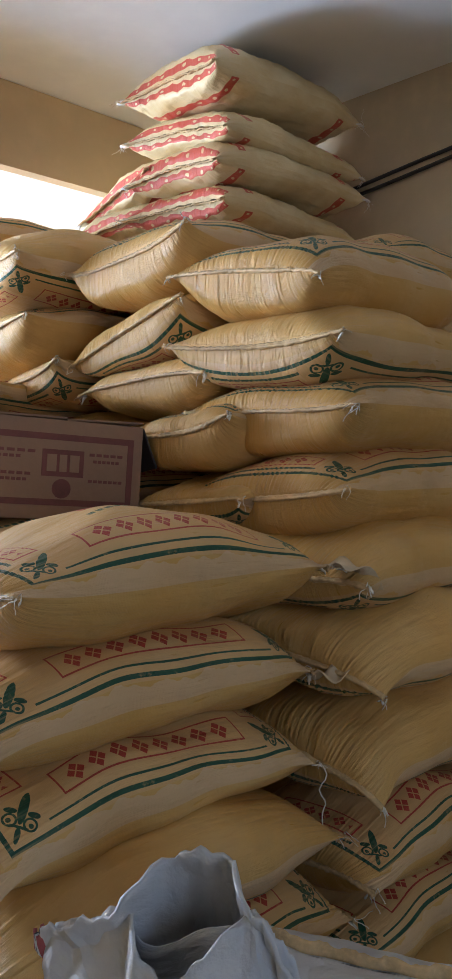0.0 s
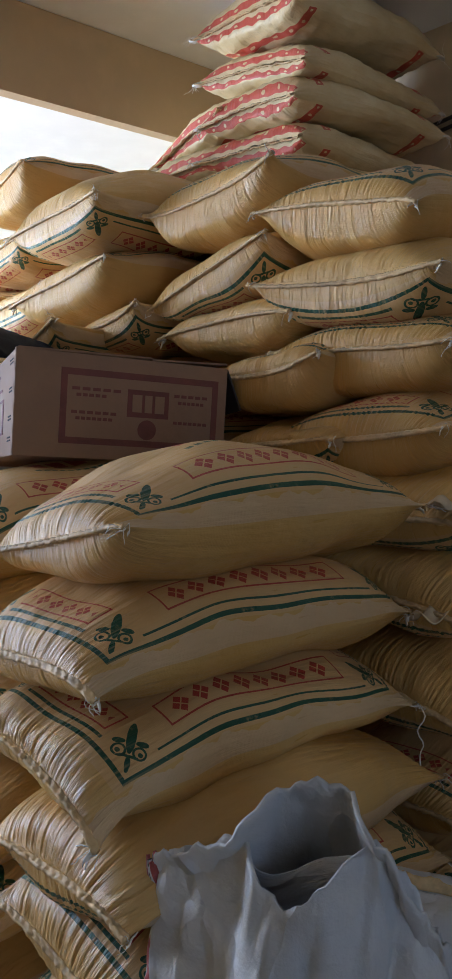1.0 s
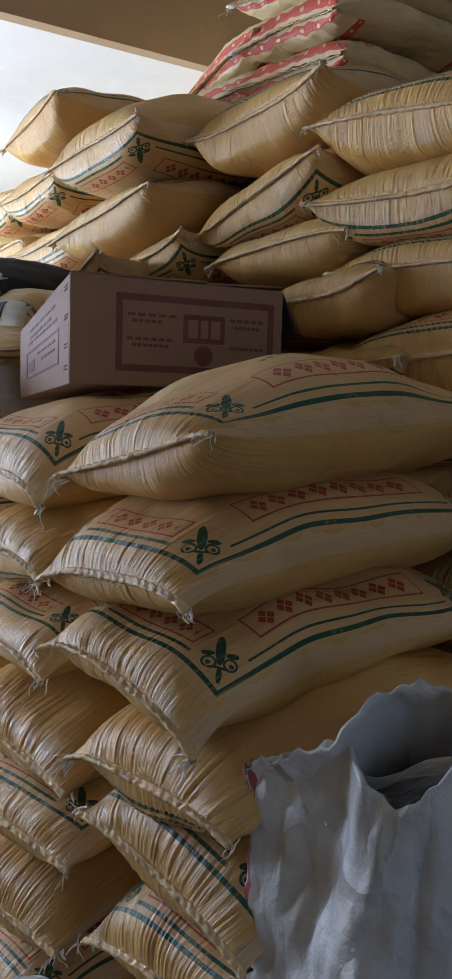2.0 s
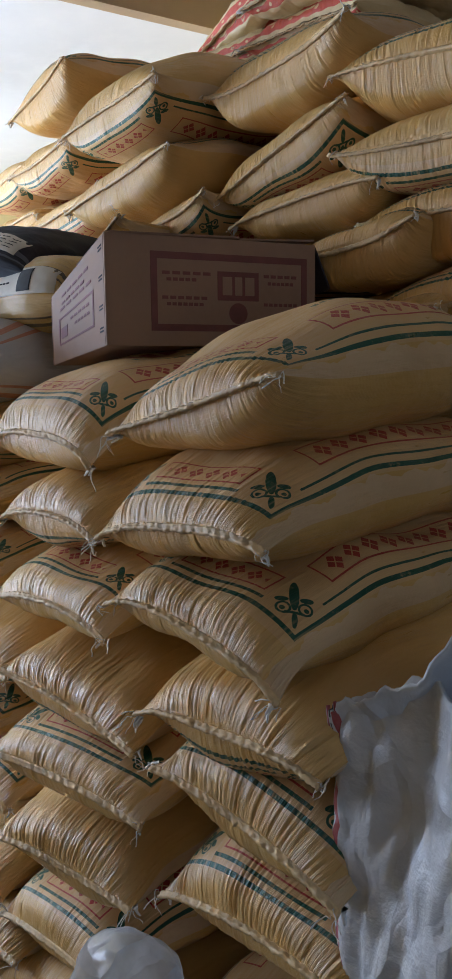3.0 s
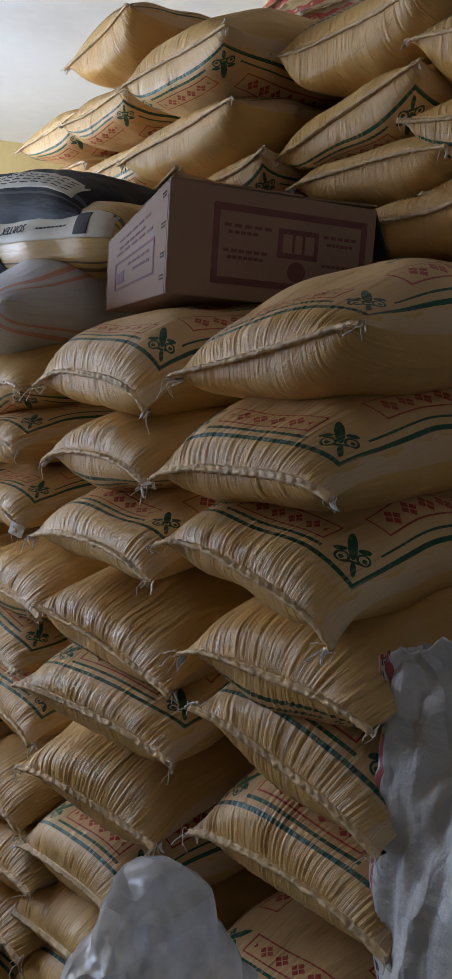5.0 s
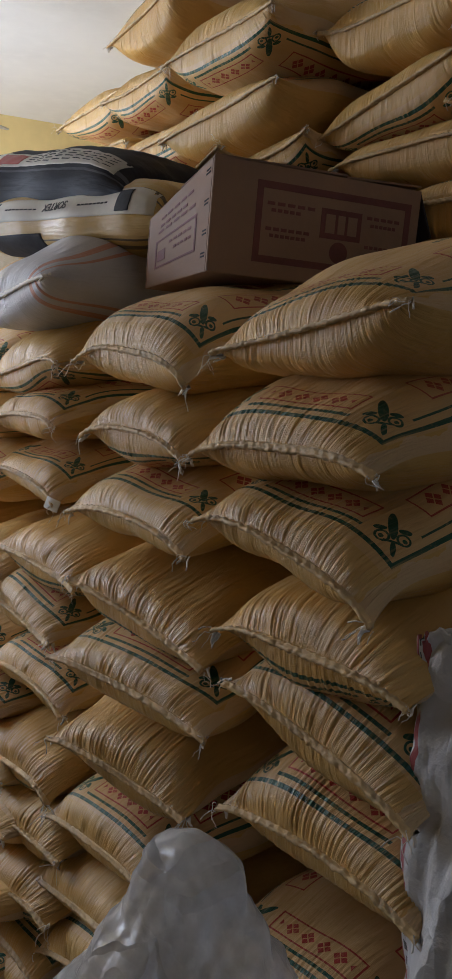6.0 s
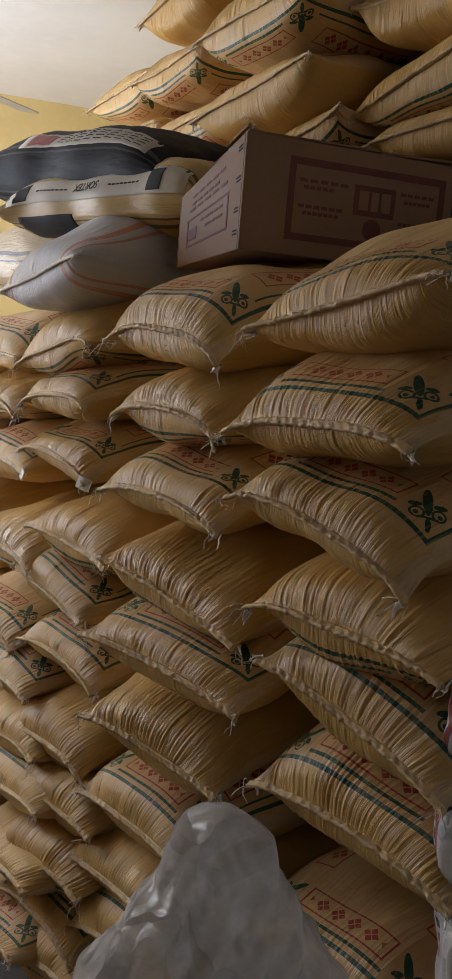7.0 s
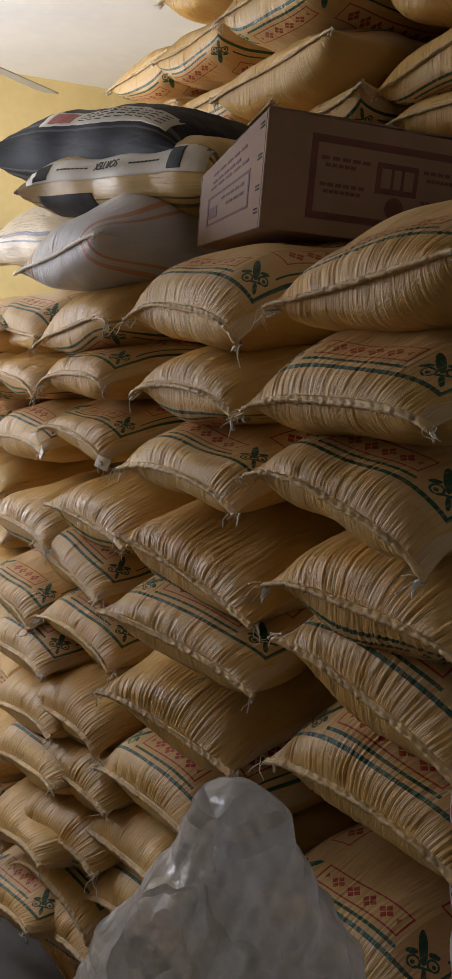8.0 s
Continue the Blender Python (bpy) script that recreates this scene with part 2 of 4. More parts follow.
INK = plain("black_ink", (0.022, 0.020, 0.02), 0.8, 80.0, 0.1, 0.05)
RED_INK = plain("red_ink", (0.42, 0.07, 0.05), 0.5, 80.0, 0.1, 0.05)
PURPLE = plain("purple_hem", (0.22, 0.09, 0.12), 0.6, 80.0, 0.15, 0.3)
FAN_METAL = plain("grey_fan_metal", (0.42, 0.41, 0.40), 0.4, 30.0, 0.06, 0.05, 0.5)


def make_film():
    """Thin whitish plastic film: glossy, cloudy, and partly see-through."""
    m, t, b = shader("plastic_film", 0.20)
    c = coords(t)
    cloud = ramp(noise_tex(t, c, 9.0, 5, 0.65), 0.35, 0.7)
    t.links.new(mix(t, cloud, (0.72, 0.73, 0.74), (0.86, 0.87, 0.88)), b.inputs["Base Color"])
    b.inputs["Specular IOR Level"].default_value = 0.8
    bump(t, b, creases(t, c, 8.0) * -2.0 + noise_tex(t, c, 9.0, 4, 0.55) * 0.7, 0.9, 0.05)
    clear = t.nodes.new("ShaderNodeBsdfTransparent")
    both = t.nodes.new("ShaderNodeMixShader")
    t.links.new(ramp(cloud, 0.0, 1.0, 0.45, 0.18).s, both.inputs[0])
    glow = t.nodes.new("ShaderNodeBsdfTranslucent")
    glow.inputs["Color"].default_value = (0.80, 0.81, 0.82, 1)
    skin = t.nodes.new("ShaderNodeMixShader")
    skin.inputs[0].default_value = 0.35
    t.links.new(b.outputs[0], skin.inputs[1])
    t.links.new(glow.outputs[0], skin.inputs[2])
    t.links.new(skin.outputs[0], both.inputs[1])
    t.links.new(clear.outputs[0], both.inputs[2])
    t.links.new(both.outputs[0], t.nodes["Material Output"].inputs["Surface"])
    return m


FILM = make_film()

# ---- building helpers ----


def part(name, bm, material, parent, label=""):
    """One mesh object of a bmesh, under a thing or a part."""
    me = bpy.data.meshes.new(name)
    bm.to_mesh(me)
    bm.free()
    me.materials.append(material)
    ob = new(name, me)
    ob.parent = parent
    return tagged(ob, label)


def mesh_of(name, verts, faces, material, smooth=True, uvs=None):
    me = bpy.data.meshes.new(name)
    me.from_pydata([tuple(v) for v in verts], [], faces)
    me.materials.append(material)
    if smooth:
        me.polygons.foreach_set("use_smooth", np.ones(len(me.polygons), dtype=bool))
    if uvs is not None:
        layer = me.uv_layers.new(name="cloth")
        layer.data.foreach_set("uv", np.asarray(uvs, dtype=np.float32).ravel())
    me.update()
    return me


def under(name, me, parent, label=""):
    ob = new(name, me)
    ob.parent = parent
    return tagged(ob, label)


def thing(name, m, label, category, group="", kind=""):
    ob = new(name)
    ob.empty_display_size = 0.05
    ob.matrix_world = m
    return tagged(ob, label, category, group, kind)


def box_bm(x0, x1, y0, y1, z0, z1, bevel=0.0):
    bm = bmesh.new()
    bmesh.ops.create_cube(bm, size=1.0, matrix=Matrix.Translation(((x0 + x1) / 2, (y0 + y1) / 2, (z0 + z1) / 2)) @ Matrix.Diagonal((x1 - x0, y1 - y0, z1 - z0, 1)))
    if bevel:
        bmesh.ops.bevel(bm, geom=bm.edges[:], offset=bevel, segments=2, affect="EDGES")
    return bm


def structure(name, bm, material, label, category):
    me = bpy.data.meshes.new(name)
    bm.to_mesh(me)
    bm.free()
    me.materials.append(material)
    return tagged(new(name, me), label, category, kind="structure")


def tube(points, radius, sides=6):
    """Vertices and faces of a round cord through the points."""
    pts = [Vector(p) for p in points]
    verts, faces = [], []
    for i, p in enumerate(pts):
        d = (pts[min(i + 1, len(pts) - 1)] - pts[max(i - 1, 0)]).normalized()
        a = d.orthogonal().normalized()
        c = d.cross(a)
        for k in range(sides):
            w = 2 * math.pi * k / sides
            verts.append(p + (a * math.cos(w) + c * math.sin(w)) * radius)
    for i in range(len(pts) - 1):
        for k in range(sides):
            k2 = (k + 1) % sides
            faces.append((i * sides + k, i * sides + k2, (i + 1) * sides + k2, (i + 1) * sides + k))
    faces.append(tuple(range(sides))[::-1])
    faces.append(tuple((len(pts) - 1) * sides + k for k in range(sides)))
    return verts, faces


# ---- sacks ----


class SackShape:
    """A sewn tube of cloth, full of grain: flat at both sewn ends, round between."""

    def __init__(self, length, flat, thick, seed, droop=0.02, limp=0.0, plump=4.6, up=1.0):
        r = np.random.default_rng(seed)
        self.L, self.F, self.H, self.plump = length, flat, thick, plump
        self.W = flat - 0.10 * thick
        self.ph = r.uniform(0, 6.28, (2, 14))
        self.fr = r.uniform(16, 60, (2, 14))
        self.am = r.uniform(0.3, 1.0, (2, 14))
        self.low = r.uniform(0, 6.28, 8)
        self.droop = droop * r.uniform(0.5, 1.5, 4)
        self.limp, self.up = limp, up
        self.rise = r.uniform(0.52, 0.62)
        self.sag = r.uniform(-0.012, 0.012, 2)

    def at(self, s, th):
        """Place on the cloth; s along (-1 to 1), th round (0 to 2 pi), as arrays."""
        a = np.abs(s)
        fill = np.maximum(1 - a ** self.plump, 0) ** 0.60
        c, n = np.cos(th), np.sin(th)
        high = n * self.up >= 0                # the face that lies upwards is domed, the other pressed flat
        full = np.maximum(1 - a ** (self.plump + 2.5), 0) ** 0.5
        h = self.H * np.where(high, self.rise * fill, (1 - self.rise) * full)
        w = self.F / 2 + (self.W / 2 - self.F / 2) * np.minimum(1, fill * 1.05)
        y = w * np.sign(c) * np.abs(c) ** 0.80
        z = h * np.sign(n) * np.where(high, np.abs(n) ** 0.92, np.abs(n) ** 0.72)
        tq = np.clip(y / (self.F / 2), -1, 1)
        x = s * self.L / 2 - np.sign(s) * ((a ** 6) * 0.016 + 0.024 * np.clip((a - 0.88) / 0.12, 0, 1) ** 2) * (1 - tq ** 4)
        # corners of the sewn ends hang
        k = np.where(s < 0, np.where(tq < 0, self.droop[0], self.droop[1]), np.where(tq < 0, self.droop[2], self.droop[3]))
        z = z - k * (a ** 5) * tq * tq * 1.2
        z = z + self.sag[0] * (1 - s * s) * 0.6 + self.sag[1] * s
        # slow lumps of the grain
        l = self.low
        lump = 0.006 * (np.sin(5.1 * s + l[0] + 2 * tq) + np.sin(3.7 * tq + l[1] + 3 * s)) + 0.004 * np.sin(9 * s + l[2]) * np.sin(6 * tq + l[3])
        z = z + lump * np.sign(n) * np.abs(n) * np.minimum(1, fill * 1.5)
        y = y + 0.007 * np.sin(4.3 * s + l[4]) * np.abs(c) + 0.004 * np.sin(11 * s + l[5]) * c
        # gathers that run in from the sewn ends
        e = np.where(s < 0, 0, 1)
        v = np.where(n >= 0, (th / np.pi - 0.5), (1.5 - th / np.pi)) * self.F
        g = np.zeros_like(s)
        for i in range(14):
            g = g + self.am[e, i] * np.sin(self.fr[e, i] * v * 3.2 + self.ph[e, i] + 1.5 * np.sign(n))
        near = np.exp(-((1 - a) * self.L / 2) / (0.07 + 0.05 * self.limp)) * np.minimum(1, (1 - a) * 28 + 0.25)
        far = 0.10 + 0.5 * self.limp
        g = g * 0.0013 * (near + far * 0.25)
        z = z + g * n
        y = y + g * c
        if self.limp:
            cr = np.sin(23 * s + 9 * tq + l[6]) * np.sin(17 * tq - 12 * s + l[7]) + 0.7 * np.abs(np.sin(31 * s - 14 * tq + l[3]))
            z = z + self.limp * 0.008 * cr * n
            x = x + self.limp * 0.003 * cr * a
        return np.stack([x, y, z], -1)

    def body(self, name, material, ns=46, nt=104):
        q = np.linspace(-1, 1, ns + 1)
        s = np.sign(q) * (1 - (1 - np.abs(q)) ** 1.35)
        th = np.linspace(0, 2 * np.pi, nt, endpoint=False)
        S, T = np.meshgrid(s, th, indexing="ij")
        verts = self.at(S, T).reshape(-1, 3)
        i, j = np.meshgrid(np.arange(ns), np.arange(nt), indexing="ij")
        j2 = (j + 1) % nt
        faces = np.stack([i * nt + j, i * nt + j2, (i + 1) * nt + j2, (i + 1) * nt + j], -1).reshape(-1, 4)[:, ::-1]

        # how far along the cloth each ring lies, over the domed face
        top = self.at(s, np.full(ns + 1, np.pi / 2 * (1 if self.up > 0 else 3)))
        run = np.concatenate([[0], np.cumsum(np.linalg.norm(np.diff(top[:, [0, 2]], axis=0), axis=1))])
        along = (run / run[-1] - 0.5) * CLOTH_L

        def uv(ii, jj):
            t = 2 * np.pi * jj / nt
            top = (jj + 0.0) <= nt / 2
            v = np.where(top, (0.5 - t / np.pi), (t / np.pi - 1.5)) * CLOTH_W
            return np.stack([along[ii], v], -1)

        quad = [uv(i, j), uv(i, j + 1), uv(i + 1, j + 1), uv(i + 1, j)]
        lower = (j >= nt // 2)
        out = []
        for k, q4 in enumerate(quad):
            jj = j + (1 if k in (1, 2) else 0)
            t = 2 * np.pi * jj / nt
            v = np.where(lower, t / np.pi - 1.5, 0.5 - t / np.pi) * CLOTH_W + np.where(lower, 10.0, 0.0)
            out.append(np.stack([q4[..., 0], v], -1))
        uvs = np.stack(out, 2).reshape(-1, 4, 2)[:, ::-1]
        return mesh_of(name, verts, faces.tolist(), material, True, uvs)

    def hem(self, name, end, material, width=0.011):
        """The sewn strip past one end, ruffled, with two rows of stitches' relief."""
        n = 70
        c = np.linspace(-1, 1, n)
        th = np.arccos(np.clip(np.sign(c) * np.abs(c) ** (1 / 0.78), -1, 1))
        base = self.at(np.full(n, end * 0.985), th)
        base2 = self.at(np.full(n, end * 0.985), 2 * np.pi - th)
        mid = (base + base2) / 2
        r = np.random.default_rng(int(abs(self.low[0]) * 1e4))
        ruff = 0.0018 * np.sin(np.arange(n) * 1.15 + r.uniform(0, 6)) + r.normal(0, 0.0011, n)
        rows = []
        for k, (d, th_) in enumerate(((-0.004, 0.0042), (0.3, 0.0036), (0.65, 0.0046), (1.0, 0.0022))):
            wob = ruff * d
            edge = width * d * (1 + 0.10 * np.sin(np.arange(n) * 0.7) + r.normal(0, 0.05, n)) 
            fold = -self.up * edge * 0.4
            up = mid + np.stack([end * edge * 0.9, 0 * c, wob + fold + th_ * 0.7], -1)
            dn = mid + np.stack([end * (edge * 0.9 - 0.002), 0 * c, wob + fold - th_ * 0.7], -1)
            rows += [(up, dn)]
        loop = [u for u, _ in rows] + [d for _, d in rows[::-1]]
        verts = np.concatenate(loop)
        m = len(loop)
        faces = [(k * n + i, k * n + i + 1, ((k + 1) % m) * n + i + 1, ((k + 1) % m) * n + i) for k in range(m) for i in range(n - 1)]
        faces += [tuple(k * n for k in range(m))[::-1], tuple(k * n + n - 1 for k in range(m))]
        return mesh_of(name, verts, faces, material, True)

    def tie(self, name, end, side, seed, material):
        """Loose ends of the sewing twine and torn tape at one corner."""
        r = np.random.default_rng(seed)
        p = self.at(np.array([end * 1.0]), np.array([0.0 if side > 0 else np.pi]))[0]
        verts, faces = [], []
        for k in range(r.integers(3, 6)):
            q = Vector(p) + Vector(r.normal(0, 0.006, 3))
            d = Vector((end * r.uniform(0.2, 1.0), side * r.uniform(-0.4, 0.8), r.uniform(-0.9, 0.3)))
            pts = [q]
            ln = r.uniform(0.004, 0.010)
            for _ in range(6):
                q = q + d.normalized() * ln
                pts.append(q)
                d = d + Vector(r.normal(0, 0.55, 3)) + Vector((0, 0, -0.35))
            v, f = tube(pts, r.uniform(0.0005, 0.0012), 5)
            faces += [tuple(i + len(verts) for i in g) for g in f]
            verts += v
        # the torn corner of the cloth
        ear = [Vector(p) + Vector((end * a, side * b, c)) for a, b, c in ((-0.03, -0.03, 0.003), (0.006, -0.016, 0.003), (0.014, 0.006, -0.006), (-0.014, 0.010, -0.002),
                                                                          (-0.03, -0.03, -0.004), (0.006, -0.016, -0.003), (0.012, 0.005, -0.012), (-0.014, 0.009, -0.008))]
        o = len(verts)
        verts += ear
        faces += [tuple(o + i for i in g) for g in ((0, 1, 2, 3), (7, 6, 5, 4), (0, 4, 5, 1), (1, 5, 6, 2), (2, 6, 7, 3), (3, 7, 4, 0))]
        return mesh_of(name, verts, faces, material, True)


class GrainSack:
    """A woven sack full of grain, pressed in a stack: a pillow with sewn, gathered ends and pinched corners.
    s runs along it (-1 to 1), q across the cloth (-1 to 1), top is 1 on the upper cloth and -1 on the lower."""

    def __init__(self, length, flat, up, down, tilt, arch, seed):
        r = np.random.default_rng(seed)
        self.L, self.F, self.tilt, self.arch = length, flat, tilt, arch
        self.H = {1: up, -1: down}
        self.W = flat * r.uniform(0.93, 0.98)
        self.p = r.uniform(2.15, 2.8)
        self.low = r.uniform(0, 6.28, 10)
        self.pull = r.uniform(0.006, 0.014)
        n = 18
        self.ph, self.fr = r.uniform(0, 3.14, (4, n)), r.uniform(22, 62, (4, n))
        self.am, self.reach = r.uniform(0.3, 1.0, (4, n)), r.uniform(0.025, 0.15, (4, n))
        self.drift = r.normal(0, 9.0, (4, n))
        self.droop = r.uniform(0.0, 0.007, 2)
        # angle round the middle section for each step over the cloth
        ang = np.linspace(np.pi, 0, 400)
        self.turn = {}
        for top in (1, -1):
            y, z = self.round(ang, self.H[top])
            run = np.concatenate([[0], np.cumsum(np.hypot(np.diff(y), np.diff(z)))])
            self.turn[top] = (run / run[-1] * 2 - 1, ang)

    def round(self, ang, h):
        c, n = np.cos(ang), np.clip(np.sin(ang), 0, 1)
        return self.W / 2 * np.sign(c) * np.abs(c) ** 0.78, h * n ** 0.86

    def at(self, s, q, top):
        s, q = np.broadcast_arrays(np.asarray(s, float), np.asarray(q, float))
        a, l = np.abs(s), self.low
        d = (1 - a) * self.L / 2
        fill = np.maximum(1 - a ** (self.p if top > 0 else self.p + 3.5), 0) ** (0.82 if top > 0 else 0.52)
        ym, zm = self.round(np.interp(q, *self.turn[top]), self.H[top])
        e = a ** 7
        y = ym * (1 - e) + q * self.F / 2 * e
        prof = zm / self.H[top]
        z = top * zm * fill
        x = s * self.L / 2 - np.sign(s) * self.pull * (1 - q * q) * a ** 6
        x = x + np.sign(s) * 0.020 * np.sin(np.pi * np.clip(d / 0.10, 0, 1)) * prof
        # the grain's slow lumps and dents
        lump = 0.006 * (np.sin(5.1 * s + l[0] + 2 * q) + np.sin(3.7 * q + l[1] + 3 * s)) + 0.005 * np.sin(9 * s + l[2]) * np.sin(6 * q + l[3])
        z = z + lump * top * prof * np.minimum(1, fill * 1.4)
        y = y + (0.006 * np.sin(4.3 * s + l[4]) + 0.005 * np.sin(11 * s + l[5]) * q) * (1 - e)
        # gathers that run in from the sewn ends, each with its own reach
        k0 = np.where(s < 0, 0, 1) + (0 if top > 0 else 2)
        g = np.zeros_like(s)
        for i in range(self.fr.shape[1]):
            wave = 1 - 1.57 * np.abs(np.sin(self.fr[k0, i] * q * 1.57 + self.ph[k0, i] + self.drift[k0, i] * d))
            g = g + self.am[k0, i] * wave * (np.exp(-(d / self.reach[k0, i]) ** 1.5) + 0.012)
        g = g * 0.00048 * np.minimum(1, d / 0.010 + 0.25)
        z = z + top * g
        x = x + np.sign(s) * 0.7 * g
        # the end's arch and tilt fade into the body
        k = np.clip((a - 0.55) / 0.45, 0, 1) ** 2
        k = np.where(s < 0, k, 0.3 * k)
        z = z + self.arch * (0.75 * (1 - k) + 0.8 * (1 - np.abs(q) ** 3) * k)
        z = z + self.tilt * y * np.where(s < 0, 0.5 + 0.5 * k, 0.5)
        hang = np.where(q < 0, self.droop[0], self.droop[1])
        z = z - hang * np.clip((np.abs(q) - 0.72) / 0.28, 0, 1) ** 2 * a ** 8
        return np.stack([x, y, z], -1)

    def body(self, name, material, printed_up, rings=46, over=124, below=92):
        t = np.linspace(0, 1, rings)
        s = np.concatenate([-1 + 1.9 * t ** 1.75, [0.935, 0.965, 0.985, 1.0]])
        qt, qb = np.linspace(1, -1, over + 1), np.linspace(-1, 1, below + 1)[1:-1]
        grid = np.concatenate([self.at(s[:, None], qt[None, :], 1), self.at(s[:, None], qb[None, :], -1)], 1)
        ns, nt = grid.shape[:2]
        i, j = np.meshgrid(np.arange(ns - 1), np.arange(nt), indexing="ij")
        j2 = (j + 1) % nt
        faces = np.stack([i * nt + j, i * nt + j2, (i + 1) * nt + j2, (i + 1) * nt + j], -1).reshape(-1, 4)
        # cloth coordinates: along by the run over the crown, across by q; the unprinted face lies ten further on
        crown = self.at(s, np.zeros(ns), 1 if printed_up else -1)
        run = np.concatenate([[0], np.cumsum(np.linalg.norm(np.diff(crown[:, [0, 2]], axis=0), axis=1))])
        along = (run / run[-1] - 0.5) * CLOTH_L
        qa = np.concatenate([qt, qb, [1.0]])
        plain_face = (j >= over) if printed_up else (j < over)
        off = np.where(plain_face, 10.0, 0.0)
        v0, v1 = qa[j] * CLOTH_W / 2 + off, qa[j + 1] * CLOTH_W / 2 + off
        uvs = np.stack([np.stack([along[i], v0], -1), np.stack([along[i], v1], -1), np.stack([along[i + 1], v1], -1), np.stack([along[i + 1], v0], -1)], 2).reshape(-1, 4, 2)
        return mesh_of(name, grid.reshape(-1, 3), faces.tolist(), material, True, uvs)

    def hem(self, name, end, material, seed, n=150):
        """The folded, stitched strip along one end: ruffled, uneven, and turned a little down."""
        r = np.random.default_rng(seed)
        q = np.linspace(-1, 1, n)
        line = (self.at(np.full(n, end * 0.992), q, 1) + self.at(np.full(n, end * 0.992), q, -1)) / 2
        k = np.arange(n)
        ruff = 0.0005 * np.sin(k * 0.62 + r.uniform(0, 6)) + 0.0004 * np.sin(k * 1.37 + r.uniform(0, 6)) + np.convolve(r.normal(0, 0.0013, n + 4), np.ones(5) / 5, "valid")
        width = 0.0095 * (1 + 0.06 * np.sin(k * 0.41 + r.uniform(0, 6)) + 0.04 * r.normal(0, 1, n))
        turn = r.uniform(-0.9, 0.1) + 0.35 * np.sin(k * 0.05 + r.uniform(0, 6))
        # a slack loop: root, stitched groove, rolled lip, and back
        ring = ((-0.25, 0.0030), (0.12, 0.0040), (0.34, 0.0026), (0.62, 0.0044), (0.92, 0.0034), (1.05, 0.0), (0.92, -0.0030), (0.5, -0.0032), (0.1, -0.0034), (-0.25, -0.0028))
        rows = []
        for f, h in ring:
            out, rise = width * f, ruff * max(f, 0) + h * (1 + 0.25 * np.sin(k * 0.9 + f * 3))
            rows.append(line + np.stack([end * (out * np.cos(turn) - rise * np.sin(turn)), 0 * q, out * np.sin(turn) + rise * np.cos(turn)], -1))
        m = len(rows)
        faces = [(i * n + j, i * n + j + 1, ((i + 1) % m) * n + j + 1, ((i + 1) % m) * n + j) for i in range(m) for j in range(n - 1)]
        if end > 0:
            faces = [f[::-1] for f in faces]
        faces += [tuple(i * n for i in range(m)), tuple(i * n + n - 1 for i in range(m))[::-1]]
        return mesh_of(name, np.concatenate(rows), faces, material, True)

    def corner(self, end, side):
        return Vector(self.at(np.array([float(end)]), np.array([float(side)]), 1)[0])

    def tie(self, name, end, side, seed, material):
        """Frayed white tape and loose twine at one corner."""
        r = np.random.default_rng(seed)
        p = self.corner(end, side)
        verts, faces = [p + Vector((end * 0.002, 0, -0.001))], []

        def add(v, f, first):
            o = len(verts)
            faces.extend(tuple(i + o for i in g) for g in f)
            faces.extend((0, o + (j + 1) % first, o + j) for j in range(first))    # all run out of one knot
            verts.extend(v)

        for k in range(int(r.integers(2, 5))):
            q = p + Vector(r.normal(0, 0.004, 3))
            d = Vector((end * r.uniform(0.1, 0.9), side * r.uniform(-0.6, 0.6), r.uniform(-0.9, 0.4)))
            pts, step = [q], r.uniform(0.002, 0.0065)
            for _ in range(7):
                q = q + d.normalized() * step
                pts.append(q)
                d = d + Vector(r.normal(0, 0.6, 3)) + Vector((0, 0, -0.35))
            v, f = tube(pts, r.uniform(0.0005, 0.0010), 5)
            add(v, [g for g in f if g != (4, 3, 2, 1, 0)], 5)
        # frayed ribbons of the cloth's own tape
        for k in range(int(r.integers(1, 4))):
            q = p + Vector((-end * r.uniform(0.0, 0.02), -side * r.uniform(0, 0.02), r.uniform(-0.003, 0.004)))
            d = Vector((end * r.uniform(0.2, 0.6), side * r.uniform(-0.2, 0.6), r.uniform(-0.7, 0.2))).normalized()
            w = Vector(r.normal(0, 1, 3)).cross(d).normalized()
            rib, f = [], []
            for i in range(6):
                half = w * (0.0045 * (1 - 0.13 * i) * r.uniform(0.6, 1.3))
                nrm = d.cross(w) * 0.0006
                rib += [q + half + nrm, q - half + nrm, q - half - nrm, q + half - nrm]
                q = q + d * r.uniform(0.003, 0.006)
                d = (d + Vector(r.normal(0, 0.25, 3)) + Vector((0, 0, -0.16))).normalized()
            for i in range(5):
                o = i * 4
                f += [(o + j, o + (j + 1) % 4, o + 4 + (j + 1) % 4, o + 4 + j) for j in range(4)]
            f += [(20, 21, 22, 23)]
            add(rib, f, 4)
        return mesh_of(name, verts, faces, material, True)


UP = "cream woven rice sack, green-bordered print with red flowers upwards"
DOWN = "cream woven rice sack lying with its plain face upwards"
SHAPES = {}


